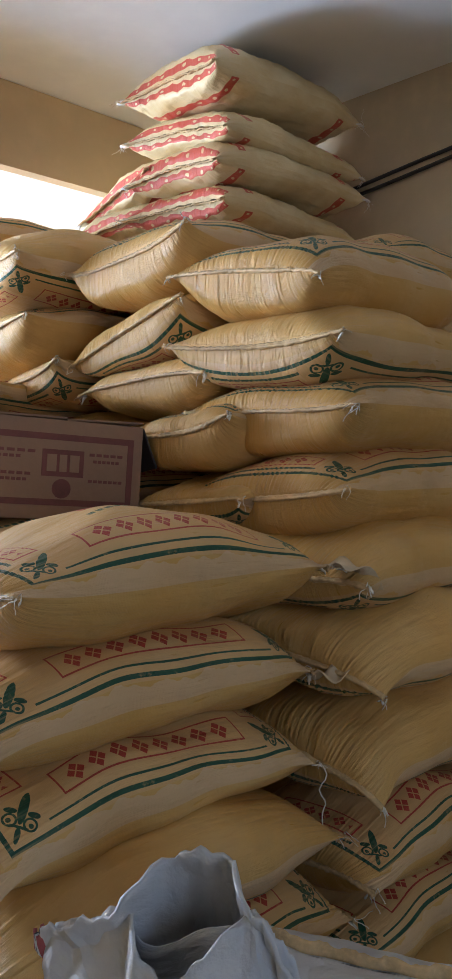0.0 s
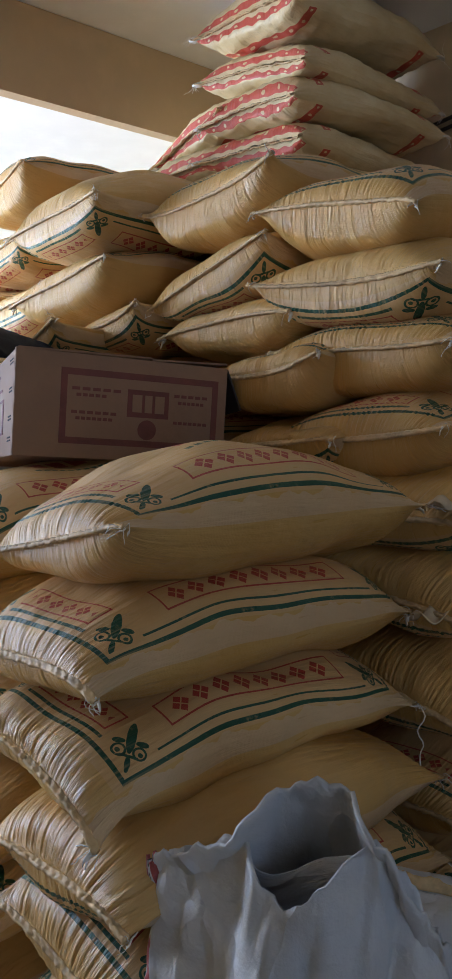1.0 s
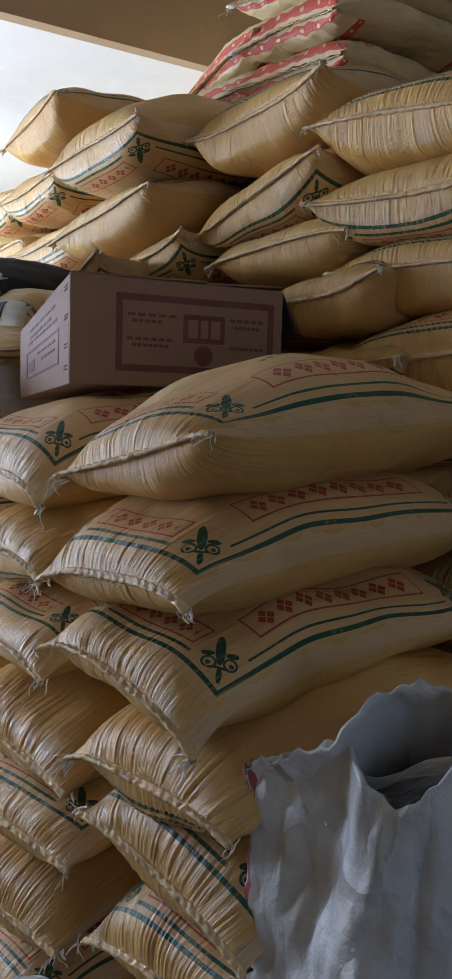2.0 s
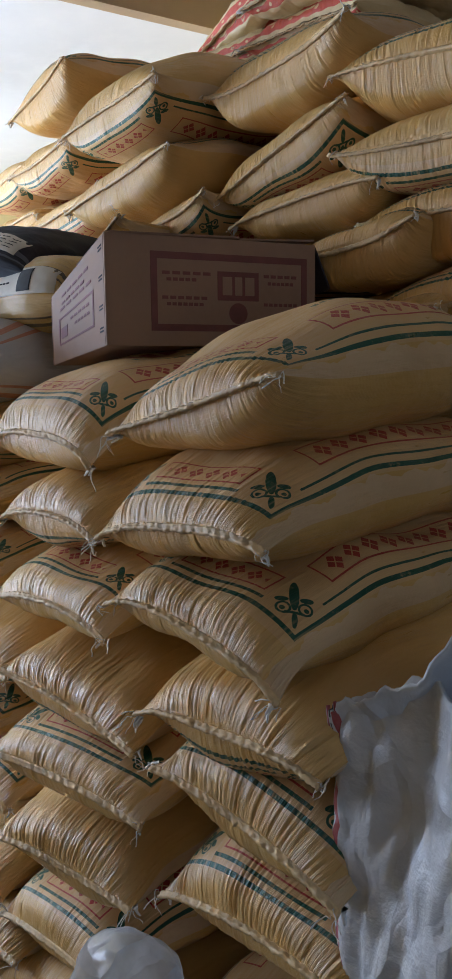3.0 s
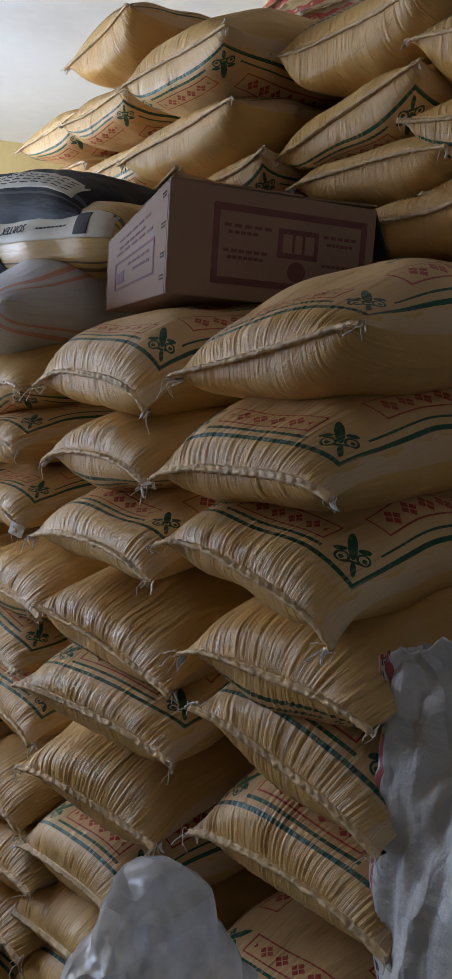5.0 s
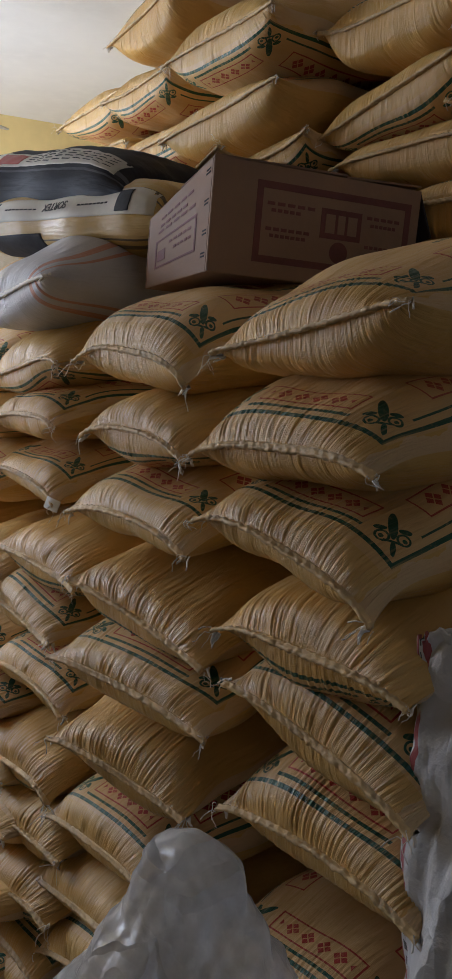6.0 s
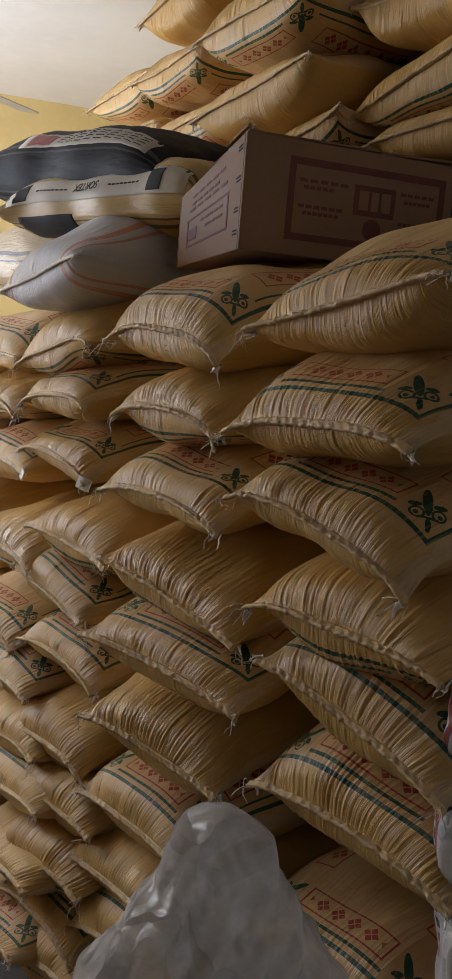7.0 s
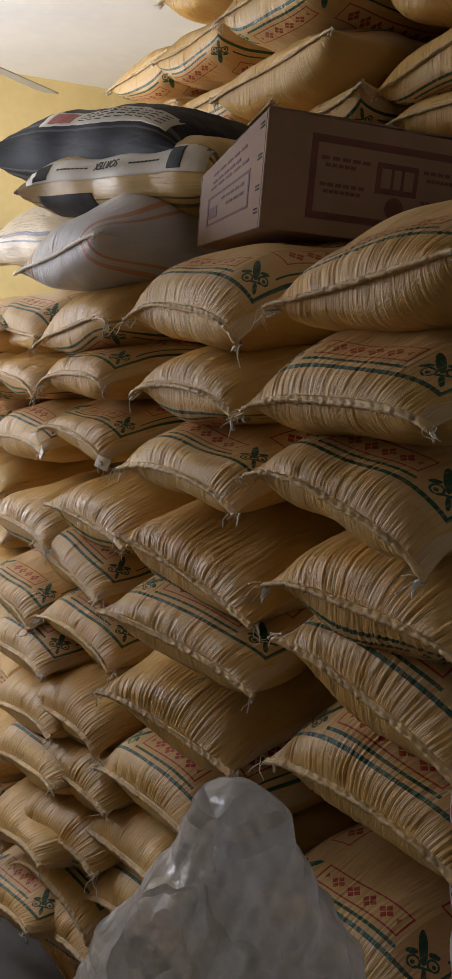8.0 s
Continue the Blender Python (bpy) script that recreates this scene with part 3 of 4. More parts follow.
def rice_sack(x, y, z, flat, roll, arch, up, down, face="up", seed=0, yaw=0.0, length=0.65, fine=True):
    """x, y, z: the middle between the corners of the near sewn end; flat: that end's width; roll: its tilt in degrees;
    arch: how far the seam's middle stands above its corners; up, down: the filling above and below the seam."""
    shape = GrainSack(length, flat, up, down, math.tan(radians(roll)), arch, seed)
    m = pose(x, y, z, 0, 0, yaw) @ Matrix.Translation((length / 2, 0, 0))
    ob = thing("rice_sack", m, UP if face == "up" else DOWN, "sack", "stacked rice sacks")
    under("body", shape.body("body", SACK, face == "up", *((46, 176, 104) if fine else (18, 30, 24))), ob)
    under("hem", shape.hem("hem", -1, SEAM, seed + 3), ob, "sewn ruffled hem")
    under("hem", shape.hem("hem", 1, SEAM, seed + 4, 60), ob, "sewn ruffled hem")
    if fine:
        under("twine", shape.tie("twine", -1, 1, seed + 7, TWINE), ob, "loose white sewing twine")
        under("twine", shape.tie("twine", -1, -1, seed + 8, TWINE), ob, "loose white sewing twine")
        under("twine", shape.tie("twine", 1, -1, seed + 9, TWINE), ob, "loose white sewing twine")
    SHAPES[ob.name] = shape
    return ob


# ---- the room ----
X0, X1, Y0, Y1, TOP, BACK = -1.1, 2.84, -1.4, 7.6, 3.37, 4.6
structure("floor", box_bm(X0 - 0.2, BACK + 0.2, Y0 - 0.2, Y1 + 0.2, -0.15, 0.0), CONCRETE, "bare grey concrete floor", "floor")
structure("ceiling", box_bm(X0 - 0.2, BACK + 0.2, Y0 - 0.2, Y1 + 0.2, TOP, TOP + 0.15), CEILING, "off-white painted ceiling slab", "ceiling")
structure("wall_back", box_bm(X1, X1 + 0.15, Y0, 3.0, 0.0, TOP), CREAM_WALL, "cream painted wall behind the sacks", "wall")
structure("wall_east", box_bm(BACK, BACK + 0.15, 3.0, Y1, 0.0, TOP), WALL, "yellow painted side wall", "wall")
structure("wall_return", box_bm(X1 + 0.15, BACK, 2.85, 3.0, 0.0, TOP), WALL, "yellow painted return wall", "wall")
structure("wall_far", box_bm(X0 - 0.2, BACK + 0.15, Y1, Y1 + 0.2, 0.0, TOP), WALL, "yellow painted far wall", "wall")
# out of view; the gap in this wall is added for the rear fill
for name, x0, x1, z0, z1 in (("wall_near_a", X0 - 0.2, -0.4, 0, TOP), ("wall_near_b", 0.6, X1 + 0.15, 0, TOP), ("wall_near_c", -0.4, 0.6, 2.3, TOP)):
    structure(name, box_bm(x0, x1, Y0 - 0.2, Y0, z0, z1), CREAM_WALL, "unseen cream wall with a gap for the rear fill lamp", "wall")
# unseen wall, added so the shop-front light falls off along the stack
structure("wall_aisle", box_bm(-0.75, -0.60, Y0, 2.45, 0.0, TOP), CREAM_WALL, "unseen cream wall, added to cut light on the near column", "wall")
# unseen half wall, added to keep window light off the lower sacks
structure("wall_parapet", box_bm(-0.75, -0.60, 2.45, 3.9, 0.0, 1.45), CREAM_WALL, "unseen low cream wall, added to darken the lower sacks", "wall")
structure("beam", box_bm(-0.60, X1, 2.95, 3.01, 3.04, TOP - 0.003), BEAM, "tan painted ceiling beam", "beam")
for name, y0, y1, z0, z1 in (("wall_front_a", Y0, 4.6, 0, TOP), ("wall_front_b", 7.4, Y1, 0, TOP), ("wall_front_c", 4.6, 7.4, 3.15, TOP), ("wall_front_d", 4.6, 7.4, 0, 1.05)):
    structure(name, box_bm(X0 - 0.2, X0, y0, y1, z0, z1), CREAM_WALL, "cream painted front wall round the shop front", "wall")
structure("ground", box_bm(-60, X0 - 0.2, -60, 60, -0.2, -0.05), CONCRETE, "pale paving outside the shop front", "ground")



def hidden_sacks(x, y, tops, pitch):
    """A column of sacks under or behind the seen ones, from the floor up to a height."""
    n = max(1, int(tops / pitch))
    step = tops / n
    for i in range(n):
        rice_sack(x + 0.012 * math.sin(i * 2.1 + y), y + 0.015 * math.sin(i * 1.7 + x), step * (i + 0.42), 0.43, 0.0, 0.01, step * 0.62, step * 0.46,
                  "up" if i % 2 else "down", 5000 + i + int(100 * y), fine=False)


# ---- the stacks ----
# column A
corner_top = rice_sack(0.582, 1.167, 1.684, 0.405, -11.7, 0.005, 0.130, 0.090, "up", 2001)
corner_second = rice_sack(0.522, 1.147, 1.502, 0.392, -4.0, 0.032, 0.110, 0.072, "up", 2002)
corner_third = rice_sack(0.507, 1.118, 1.363, 0.378, 8.7, 0.039, 0.095, 0.066, "up", 2003)
rice_sack(0.505, 1.056, 1.238, 0.385, -2.5, 0.027, 0.104, 0.072, "down", 2004)
rice_sack(0.500, 1.027, 1.127, 0.370, 8.9, 0.020, 0.112, 0.072, "up", 2005)
rice_sack(0.500, 1.020, 0.960, 0.399, -3.6, 0.025, 0.128, 0.072, "up", 2006)
rice_sack(0.500, 1.065, 0.697, 0.370, -7.0, 0.002, 0.104, 0.071, "up", 2007)
# column B
rice_sack(0.600, 1.679, 1.591, 0.415, 2.6, 0.062, 0.130, 0.085, "up", 2008)
rice_sack(0.572, 1.617, 1.458, 0.370, 1.0, 0.045, 0.088, 0.080, "down", 2009)
rice_sack(0.528, 1.571, 1.308, 0.423, -0.4, 0.045, 0.098, 0.072, "up", 2010)
rice_sack(0.515, 1.518, 1.162, 0.416, 7.5, 0.004, 0.104, 0.076, "down", 2011, yaw=4.2)
rice_sack(0.464, 1.468, 1.050, 0.433, 2.0, 0.018, 0.102, 0.081, "up", 2012, yaw=8.9)
rice_sack(0.455, 1.484, 0.887, 0.374, 2.8, 0.016, 0.115, 0.074, "down", 2013, yaw=10.8)
rice_sack(0.450, 1.540, 0.705, 0.400, -7.2, 0.019, 0.105, 0.068, "up", 2014)
rice_sack(0.430, 1.560, 0.570, 0.424, -11.0, 0.005, 0.096, 0.068, "down", 2015)
rice_sack(0.410, 1.500, 0.455, 0.433, -15.5, 0.028, 0.104, 0.071, "up", 2016)
# column C
rice_sack(0.628, 2.243, 1.549, 0.450, -11.7, 0.034, 0.125, 0.075, "down", 2017)
rice_sack(0.600, 2.175, 1.433, 0.376, -4.7, 0.045, 0.082, 0.075, "up", 2018)
tagged_sack = rice_sack(0.565, 2.101, 1.302, 0.370, 3.0, 0.040, 0.078, 0.070, "up", 2019)
rice_sack(0.530, 1.970, 1.149, 0.417, 0.7, 0.011, 0.099, 0.071, "down", 2020)
rice_sack(0.512, 2.032, 1.023, 0.370, 6.0, -0.000, 0.096, 0.068, "up", 2021)
rice_sack(0.491, 1.952, 0.870, 0.403, -2.0, 0.038, 0.102, 0.071, "up", 2022)
rice_sack(0.440, 1.915, 0.683, 0.367, -6.7, 0.047, 0.102, 0.071, "down", 2023, yaw=3.1)
rice_sack(0.415, 1.839, 0.603, 0.377, -5.8, 0.018, 0.099, 0.071, "down", 2024, yaw=4.6)
rice_sack(0.380, 1.845, 0.440, 0.389, -13.7, 0.048, 0.099, 0.076, "down", 2025, yaw=6.1)
rice_sack(0.370, 1.824, 0.327, 0.370, -4.5, 0.045, 0.102, 0.071, "up", 2026, yaw=3.2)
rice_sack(0.345, 1.799, 0.252, 0.450, -20.2, 0.031, 0.102, 0.071, "down", 2027, yaw=3.9)
# column D
rice_sack(0.660, 2.744, 1.539, 0.440, 3.3, 0.001, 0.130, 0.070, "up", 2028)
rice_sack(0.620, 2.670, 1.379, 0.440, 1.9, 0.047, 0.085, 0.075, "down", 2029)
far_tagged_sack = rice_sack(0.585, 2.537, 1.231, 0.440, -3.1, 0.032, 0.099, 0.076, "up", 2030)
rice_sack(0.510, 2.341, 1.035, 0.440, -2.5, 0.038, 0.099, 0.071, "down", 2031)
rice_sack(0.470, 2.365, 0.827, 0.440, -2.9, 0.039, 0.099, 0.071, "up", 2032)
rice_sack(0.440, 2.217, 0.746, 0.440, -8.5, 0.032, 0.099, 0.071, "up", 2033)
rice_sack(0.410, 2.108, 0.627, 0.440, -14.0, 0.037, 0.099, 0.071, "down", 2034)
rice_sack(0.380, 2.024, 0.551, 0.440, -15.8, 0.018, 0.099, 0.071, "up", 2035)
rice_sack(0.330, 1.982, 0.386, 0.440, -21.3, 0.037, 0.099, 0.071, "down", 2036)
rice_sack(0.300, 1.990, 0.208, 0.440, -25.6, 0.030, 0.099, 0.071, "up", 2037)
# column R
rice_sack(1.357, 1.321, 2.314, 0.468, 7.1, 0.019, 0.110, 0.125, "up", 2038)
rice_sack(1.350, 1.292, 2.173, 0.544, 1.9, -0.016, 0.095, 0.105, "down", 2039)
rice_sack(1.355, 1.242, 2.013, 0.508, 0.2, 0.003, 0.092, 0.120, "up", 2040)
rice_sack(1.320, 1.229, 1.829, 0.493, -4.3, -0.001, 0.112, 0.105, "up", 2041)
rice_sack(1.270, 1.147, 1.663, 0.489, -2.6, 0.012, 0.115, 0.085, "down", 2042)
rice_sack(1.225, 1.061, 1.516, 0.451, 6.1, 0.023, 0.110, 0.085, "down", 2043)
rice_sack(1.190, 1.022, 1.331, 0.416, 4.7, 0.037, 0.110, 0.080, "down", 2044)
rice_sack(1.170, 1.003, 1.161, 0.376, -2.6, 0.016, 0.095, 0.075, "up", 2045)
rice_sack(1.165, 1.030, 0.967, 0.386, -6.6, 0.031, 0.095, 0.075, "up", 2046)
# column S
rice_sack(1.375, 1.761, 2.453, 0.505, -6.4, -0.026, 0.115, 0.120, "up", 2047)
rice_sack(1.370, 1.761, 2.229, 0.479, -17.3, 0.009, 0.095, 0.100, "down", 2048)
rice_sack(1.365, 1.687, 2.095, 0.497, -3.3, 0.024, 0.072, 0.110, "up", 2049)
rice_sack(1.300, 1.480, 1.987, 0.370, -6.1, -0.016, 0.070, 0.115, "up", 2050)
rice_sack(1.280, 1.414, 1.809, 0.370, -4.5, 0.007, 0.060, 0.090, "down", 2051)
# column T
rice_sack(1.215, 2.252, 2.437, 0.498, -5.3, 0.012, 0.140, 0.115, "down", 2052)
rice_sack(1.265, 2.314, 2.262, 0.552, -9.0, 0.016, 0.078, 0.120, "up", 2053)
rice_sack(1.320, 2.164, 2.149, 0.370, -10.9, -0.009, 0.050, 0.100, "down", 2054)
# column U
rice_sack(1.360, 2.869, 2.671, 0.409, -14.0, 0.001, 0.105, 0.120, "up", 2055)
rice_sack(1.320, 2.841, 2.438, 0.426, -5.5, 0.006, 0.085, 0.105, "down", 2056)
rice_sack(1.290, 2.686, 2.256, 0.504, -6.5, -0.011, 0.060, 0.120, "down", 2057)
rice_sack(1.160, 2.324, 2.081, 0.370, -18.0, -0.004, 0.050, 0.100, "down", 2058)
# column V
rice_sack(1.360, 3.237, 2.434, 0.472, -7.5, 0.011, 0.080, 0.100, "down", 2059)
rice_sack(1.350, 3.121, 2.272, 0.389, -4.6, 0.017, 0.050, 0.090, "down", 2060)

# hidden parts of the columns, down to the floor
for cx, cy, top in ((0.51, 1.02, 0.66), (0.44, 1.50, 0.38), (0.40, 1.82, 0.17), (0.42, 2.05, 0.14), (0.62, 2.98, 1.62), (0.62, 3.38, 1.56), (0.36, 2.42, 0.52),
                    (1.19, 1.03, 0.88), (1.30, 1.50, 1.70), (1.32, 2.05, 2.02), (1.32, 2.52, 2.12), (1.36, 2.92, 2.12), (1.40, 3.30, 2.16),
                    (2.06, 1.62, 2.60), (2.06, 2.12, 2.66), (2.06, 2.60, 2.66)):
    hidden_sacks(cx, cy, top, 0.155)

# ---- carton ----


def strip(x0, x1, z0, z1, y=-0.0012):
    return box_bm(x0, x1, y + 0.0003, y + 0.0018, z0, z1)


def carton(m):
    ob = thing("carton", m, "brown cardboard carton with red print, standing on sacks", "box")
    lx, ly, h, t = 0.485, 0.25, 0.222, 0.005
    front = part("front_panel", box_bm(0, lx, 0, t, 0, h, 0.0015), CARD, ob)
    part("back_panel", box_bm(0, lx, ly - t, ly, 0, h, 0.0015), CARD, ob)
    side = part("side_panel", box_bm(-0.0008, t, t + 0.0005, ly - t - 0.0005, 0, h, 0.0015), CARD, ob)
    part("side_panel", box_bm(lx - t, lx + 0.0008, t + 0.0005, ly - t - 0.0005, 0, h, 0.0015), CARD, ob)
    part("bottom", box_bm(t, lx - t, t, ly - t, 0.001, 0.006), CARD, ob)
    # top flaps, one lifted at the far end
    for x0, x1, tilt in ((0.004, 0.30, 3), (0.30, lx, 9)):
        bm = box_bm(0, x1 - x0, 0, ly * 0.52, 0, 0.004, 0.001)
        bm.transform(pose(x0, 0.003, h + 0.001, tilt, -tilt * 0.25, 0))
        part("top_flap", bm, CARD, ob)
    bm = box_bm(0, lx, 0, ly * 0.48, 0, 0.004, 0.001)
    bm.transform(pose(0, ly * 0.51, h - 0.001, 0, 0, 0))
    part("top_flap", bm, CARD, ob)
    bm = box_bm(0, 0.004, 0, ly * 0.9, -0.10, 0.0, 0.001)
    bm.transform(pose(lx + 0.006, 0.012, h, 0, -24, 0))
    # the end flap is coloured near black, unlike the card around it
    part("end_flap", bm, DARK_FLAP, ob, "dark torn end flap hanging open")
    part("corner_tape", box_bm(-0.002, 0.004, -0.002, 0.004, 0.0, h + 0.001, 0.001), CARD, ob, "worn corner edge")
    # red frame and blocks printed on the long side
    x0, x1, z0, z1, w = 0.095, 0.462, 0.03, 0.19, 0.014
    for a, b, c, d in ((x0, x1, z0, z0 + w), (x0, x1, z1 - w, z1), (x0, x0 + w, z0 + w, z1 - w), (x1 - w, x1, z0 + w, z1 - w)):
        part("printed_frame", strip(a, b, c, d), CARD_INK, front)
    part("printed_block", strip(0.245, 0.342, 0.095, 0.155), CARD_INK, front, "solid red printed block")
    for a, b in ((0.256, 0.278), (0.285, 0.302), (0.309, 0.331)):
        part("printed_mark", strip(a, b, 0.106, 0.144, -0.0022), CARD, front)
    bm = bmesh.new()
    bmesh.ops.create_circle(bm, cap_ends=True, segments=20, radius=0.022, matrix=pose(0.292, -0.002, 0.068, 90, 0, 0))
    part("printed_disc", bm, CARD_INK, front)
    for i, (a, b, z) in enumerate(((0.12, 0.235, 0.145), (0.12, 0.225, 0.095), (0.13, 0.215, 0.082), (0.355, 0.44, 0.145), (0.365, 0.43, 0.13), (0.355, 0.44, 0.085), (0.13, 0.20, 0.132))):
        n = 5 + i % 3
        for k in range(n):
            q = a + (b - a) * k / n
            part("printed_word", strip(q, q + (b - a) / n * 0.72, z, z + 0.0065), CARD_INK, front)
    # print on the short side
    def side_strip(y0, y1, z0, z1):
        return box_bm(-0.0017, -0.0005, y0, y1, z0, z1)
    for a, b, c, d in ((0.05, 0.21, 0.05, 0.055), (0.05, 0.21, 0.125, 0.13), (0.05, 0.055, 0.055, 0.125), (0.205, 0.21, 0.055, 0.125)):
        part("printed_frame", side_strip(a, b, c, d), CARD_INK, side)
    for z, a, b in ((0.15, 0.06, 0.21), (0.165, 0.09, 0.2), (0.185, 0.07, 0.2), (0.105, 0.07, 0.16), (0.085, 0.07, 0.14)):
        for k in range(5):
            q = a + (b - a) * k / 5
            part("printed_word", side_strip(q, q + (b - a) * 0.14, z, z + 0.006), CARD_INK, side)
    part("printed_disc", side_strip(0.17, 0.20, 0.068, 0.098), CARD_INK, side)
    for z in (0.195, 0.135, 0.075, 0.03):
        for dz in (0.0, 0.007):
            bm = side_strip(0.012, 0.026, z + dz, z + dz + 0.003)
            part("staple", bm, INK, side)
    # the far corner of the short side is crushed down
    for o in ob.children_recursive:
        for v in o.data.vertices:
            k = min(1.0, max(0.0, v.co.y / ly)) * min(1.1, max(0.0, v.co.z / h)) * max(0.0, 1 - v.co.x / lx * 0.7)
            v.co.z -= 0.075 * k + 0.14 * v.co.y
            v.co.x -= 0.20 * v.co.y
    return ob


carton(pose(0.79, 1.675, 1.788, 0, 4, -15))

# ---- red-banded sacks on top, against the ceiling ----


def red_sack(x, y, z, flat, thick, roll=0.0, pitch=0.0, yaw=0.0, seed=0, length=0.78):
    shape = SackShape(length, flat, thick, seed, 0.02, 0.6, 5.0, 1.0)
    shape.am = shape.am * 0.55
    ob = thing("red_banded_sack", pose(x, y, z, roll, pitch, yaw) @ Matrix.Translation((length / 2, 0, 0)), "crumpled cream plastic sack with red starred bands", "sack", "red-banded sacks on top of the stack")
    under("body", shape.body("body", RED_SACK, 60, 120), ob)
    under("hem", shape.hem("hem", -1, SEAM, 0.024), ob, "sewn ruffled hem")
    under("hem", shape.hem("hem", 1, SEAM, 0.010), ob, "sewn ruffled hem")
    under("twine", shape.tie("twine", -1, 1, seed + 3, TWINE), ob)
    under("twine", shape.tie("twine", 1, -1, seed + 4, TWINE), ob)
    return ob


red_sack(1.95, 2.22, 2.775, 0.50, 0.150, 2, 0, 2, 901)
red_sack(1.93, 2.21, 2.915, 0.50, 0.155, 3, 0, -2, 902)
red_sack(1.95, 2.20, 3.045, 0.50, 0.150, 7, 0, 3, 903)
red_sack(1.93, 2.23, 3.222, 0.50, 0.200, 2, 0, -1, 904)
red_sack(1.95, 2.62, 2.790, 0.46, 0.150, -6, 0, 4, 905)
red_sack(1.97, 2.58, 2.920, 0.46, 0.150, -12, 0, -3, 906)

# ---- other bags ----


def other_bag(name, m, label, cloth, length, flat, thick, seed, limp=0.3, hem_material=SEAM, plump=4.6):
    shape = SackShape(length, flat, thick, seed, 0.01, limp, plump, 1.0)
    ob = thing(name, m, label, "bag")
    body = under("body", shape.body("body", cloth, 52, 112), ob)
    under("hem", shape.hem("hem", -1, hem_material, 0.016), ob, "sewn hem")
    under("hem", shape.hem("hem", 1, hem_material, 0.016), ob, "sewn hem")
    return ob, body, shape


def on_cloth(shape, name, s0, s1, t0, t1, material, parent, lift=0.0015, label=""):
    """A printed patch that follows the cloth between s0, s1 along and t0, t1 (turns of pi) round."""
    a, c = np.meshgrid(np.linspace(s0, s1, 24), np.linspace(t0, t1, 14) * np.pi, indexing="ij")
    p = shape.at(a, c)
    mid = shape.at(a, c * 0 + np.pi / 2) * 0.5 + shape.at(a, c * 0 + 1.5 * np.pi) * 0.5
    d = p - mid
    d[..., 0] = 0
    n = d / np.maximum(np.linalg.norm(d, axis=-1, keepdims=True), 1e-6)
    top, low = (p + n * lift).reshape(-1, 3), (p - n * 0.001).reshape(-1, 3)
    k = 14
    faces = [(i * k + j, i * k + j + 1, (i + 1) * k + j + 1, (i + 1) * k + j) for i in range(23) for j in range(k - 1)]
    o = len(top)
    faces += [tuple(o + v for v in f[::-1]) for f in faces]
    ring = [i * k for i in range(24)] + [23 * k + j for j in range(1, k)] + [i * k + k - 1 for i in range(22, -1, -1)] + [j for j in range(k - 2, 0, -1)]
    faces += [(ring[i], ring[(i + 1) % len(ring)], o + ring[(i + 1) % len(ring)], o + ring[i]) for i in range(len(ring))]
    return under(name, mesh_of(name, np.concatenate([top, low]), faces, material), parent, label)


# shiny grey bag on the sacks beside the carton
def grey_bag(x, y, z, flat, roll, arch, up, down, seed, length=0.72):
    shape = GrainSack(length, flat, up, down, math.tan(radians(roll)), arch, seed)
    ob = thing("grey_bag", pose(x, y, z) @ Matrix.Translation((length / 2, 0, 0)), "shiny grey woven bag with orange lines, lying on sacks", "bag")
    under("body", shape.body("body", GREY_CLOTH, True, 50, 176, 104), ob)
    under("hem", shape.hem("hem", -1, TWINE, seed + 3), ob, "white sewn hem")
    under("hem", shape.hem("hem", 1, TWINE, seed + 4, 60), ob, "white sewn hem")
    under("twine", shape.tie("twine", -1, -1, seed + 8, TWINE), ob, "loose white sewing twine")


grey_bag(0.60, 2.262, 1.738, 0.50, -10.0, 0.014, 0.150, 0.095, 931)
# sacks along the row behind it
rice_sack(0.66, 3.15, 1.52, 0.43, -3.0, 0.02, 0.09, 0.07, "down", 942)
rice_sack(0.86, 2.80, 1.79, 0.44, 0.0, 0.02, 0.09, 0.08, "down", 940)
yellow, yellow_body, yellow_shape = other_bag("yellow_bag", pose(0.96, 2.30, 1.925, 0, 0, -77),
                                              "yellow printed rice bag with pale label and purple hem", YELLOW_CLOTH, 0.74, 0.46, 0.19, 932, 0.12, PURPLE, 9.0)
on_cloth(yellow_shape, "label_strip", -0.90, 0.9, 0.80, 0.985, PAPER, yellow_body, 0.0014, "pale printed label strip")
on_cloth(yellow_shape, "dark_panel", -0.80, -0.2, 1.06, 1.32, INK, yellow_body, 0.0014, "dark printed panel")
on_cloth(yellow_shape, "dark_panel", -0.84, -0.70, 0.82, 0.965, INK, yellow_body, 0.0026)
on_cloth(yellow_shape, "dark_panel", 0.58, 0.70, 0.82, 0.965, INK, yellow_body, 0.0026)
black, black_body, black_shape = other_bag("black_bag", pose(0.98, 2.50, 2.012, 0, 5, -80),
                                           "black bag with a pale label strip, tied at one end", BLACK_CLOTH, 0.86, 0.50, 0.23, 933, 0.3, BLACK_CLOTH, 3.4)
on_cloth(black_shape, "label_strip", -0.45, 0.85, 0.70, 0.84, PAPER, black_body, 0.0014, "pale printed label strip")
on_cloth(black_shape, "red_panel", -0.38, -0.15, 0.72, 0.82, RED_INK, black_body, 0.0026)
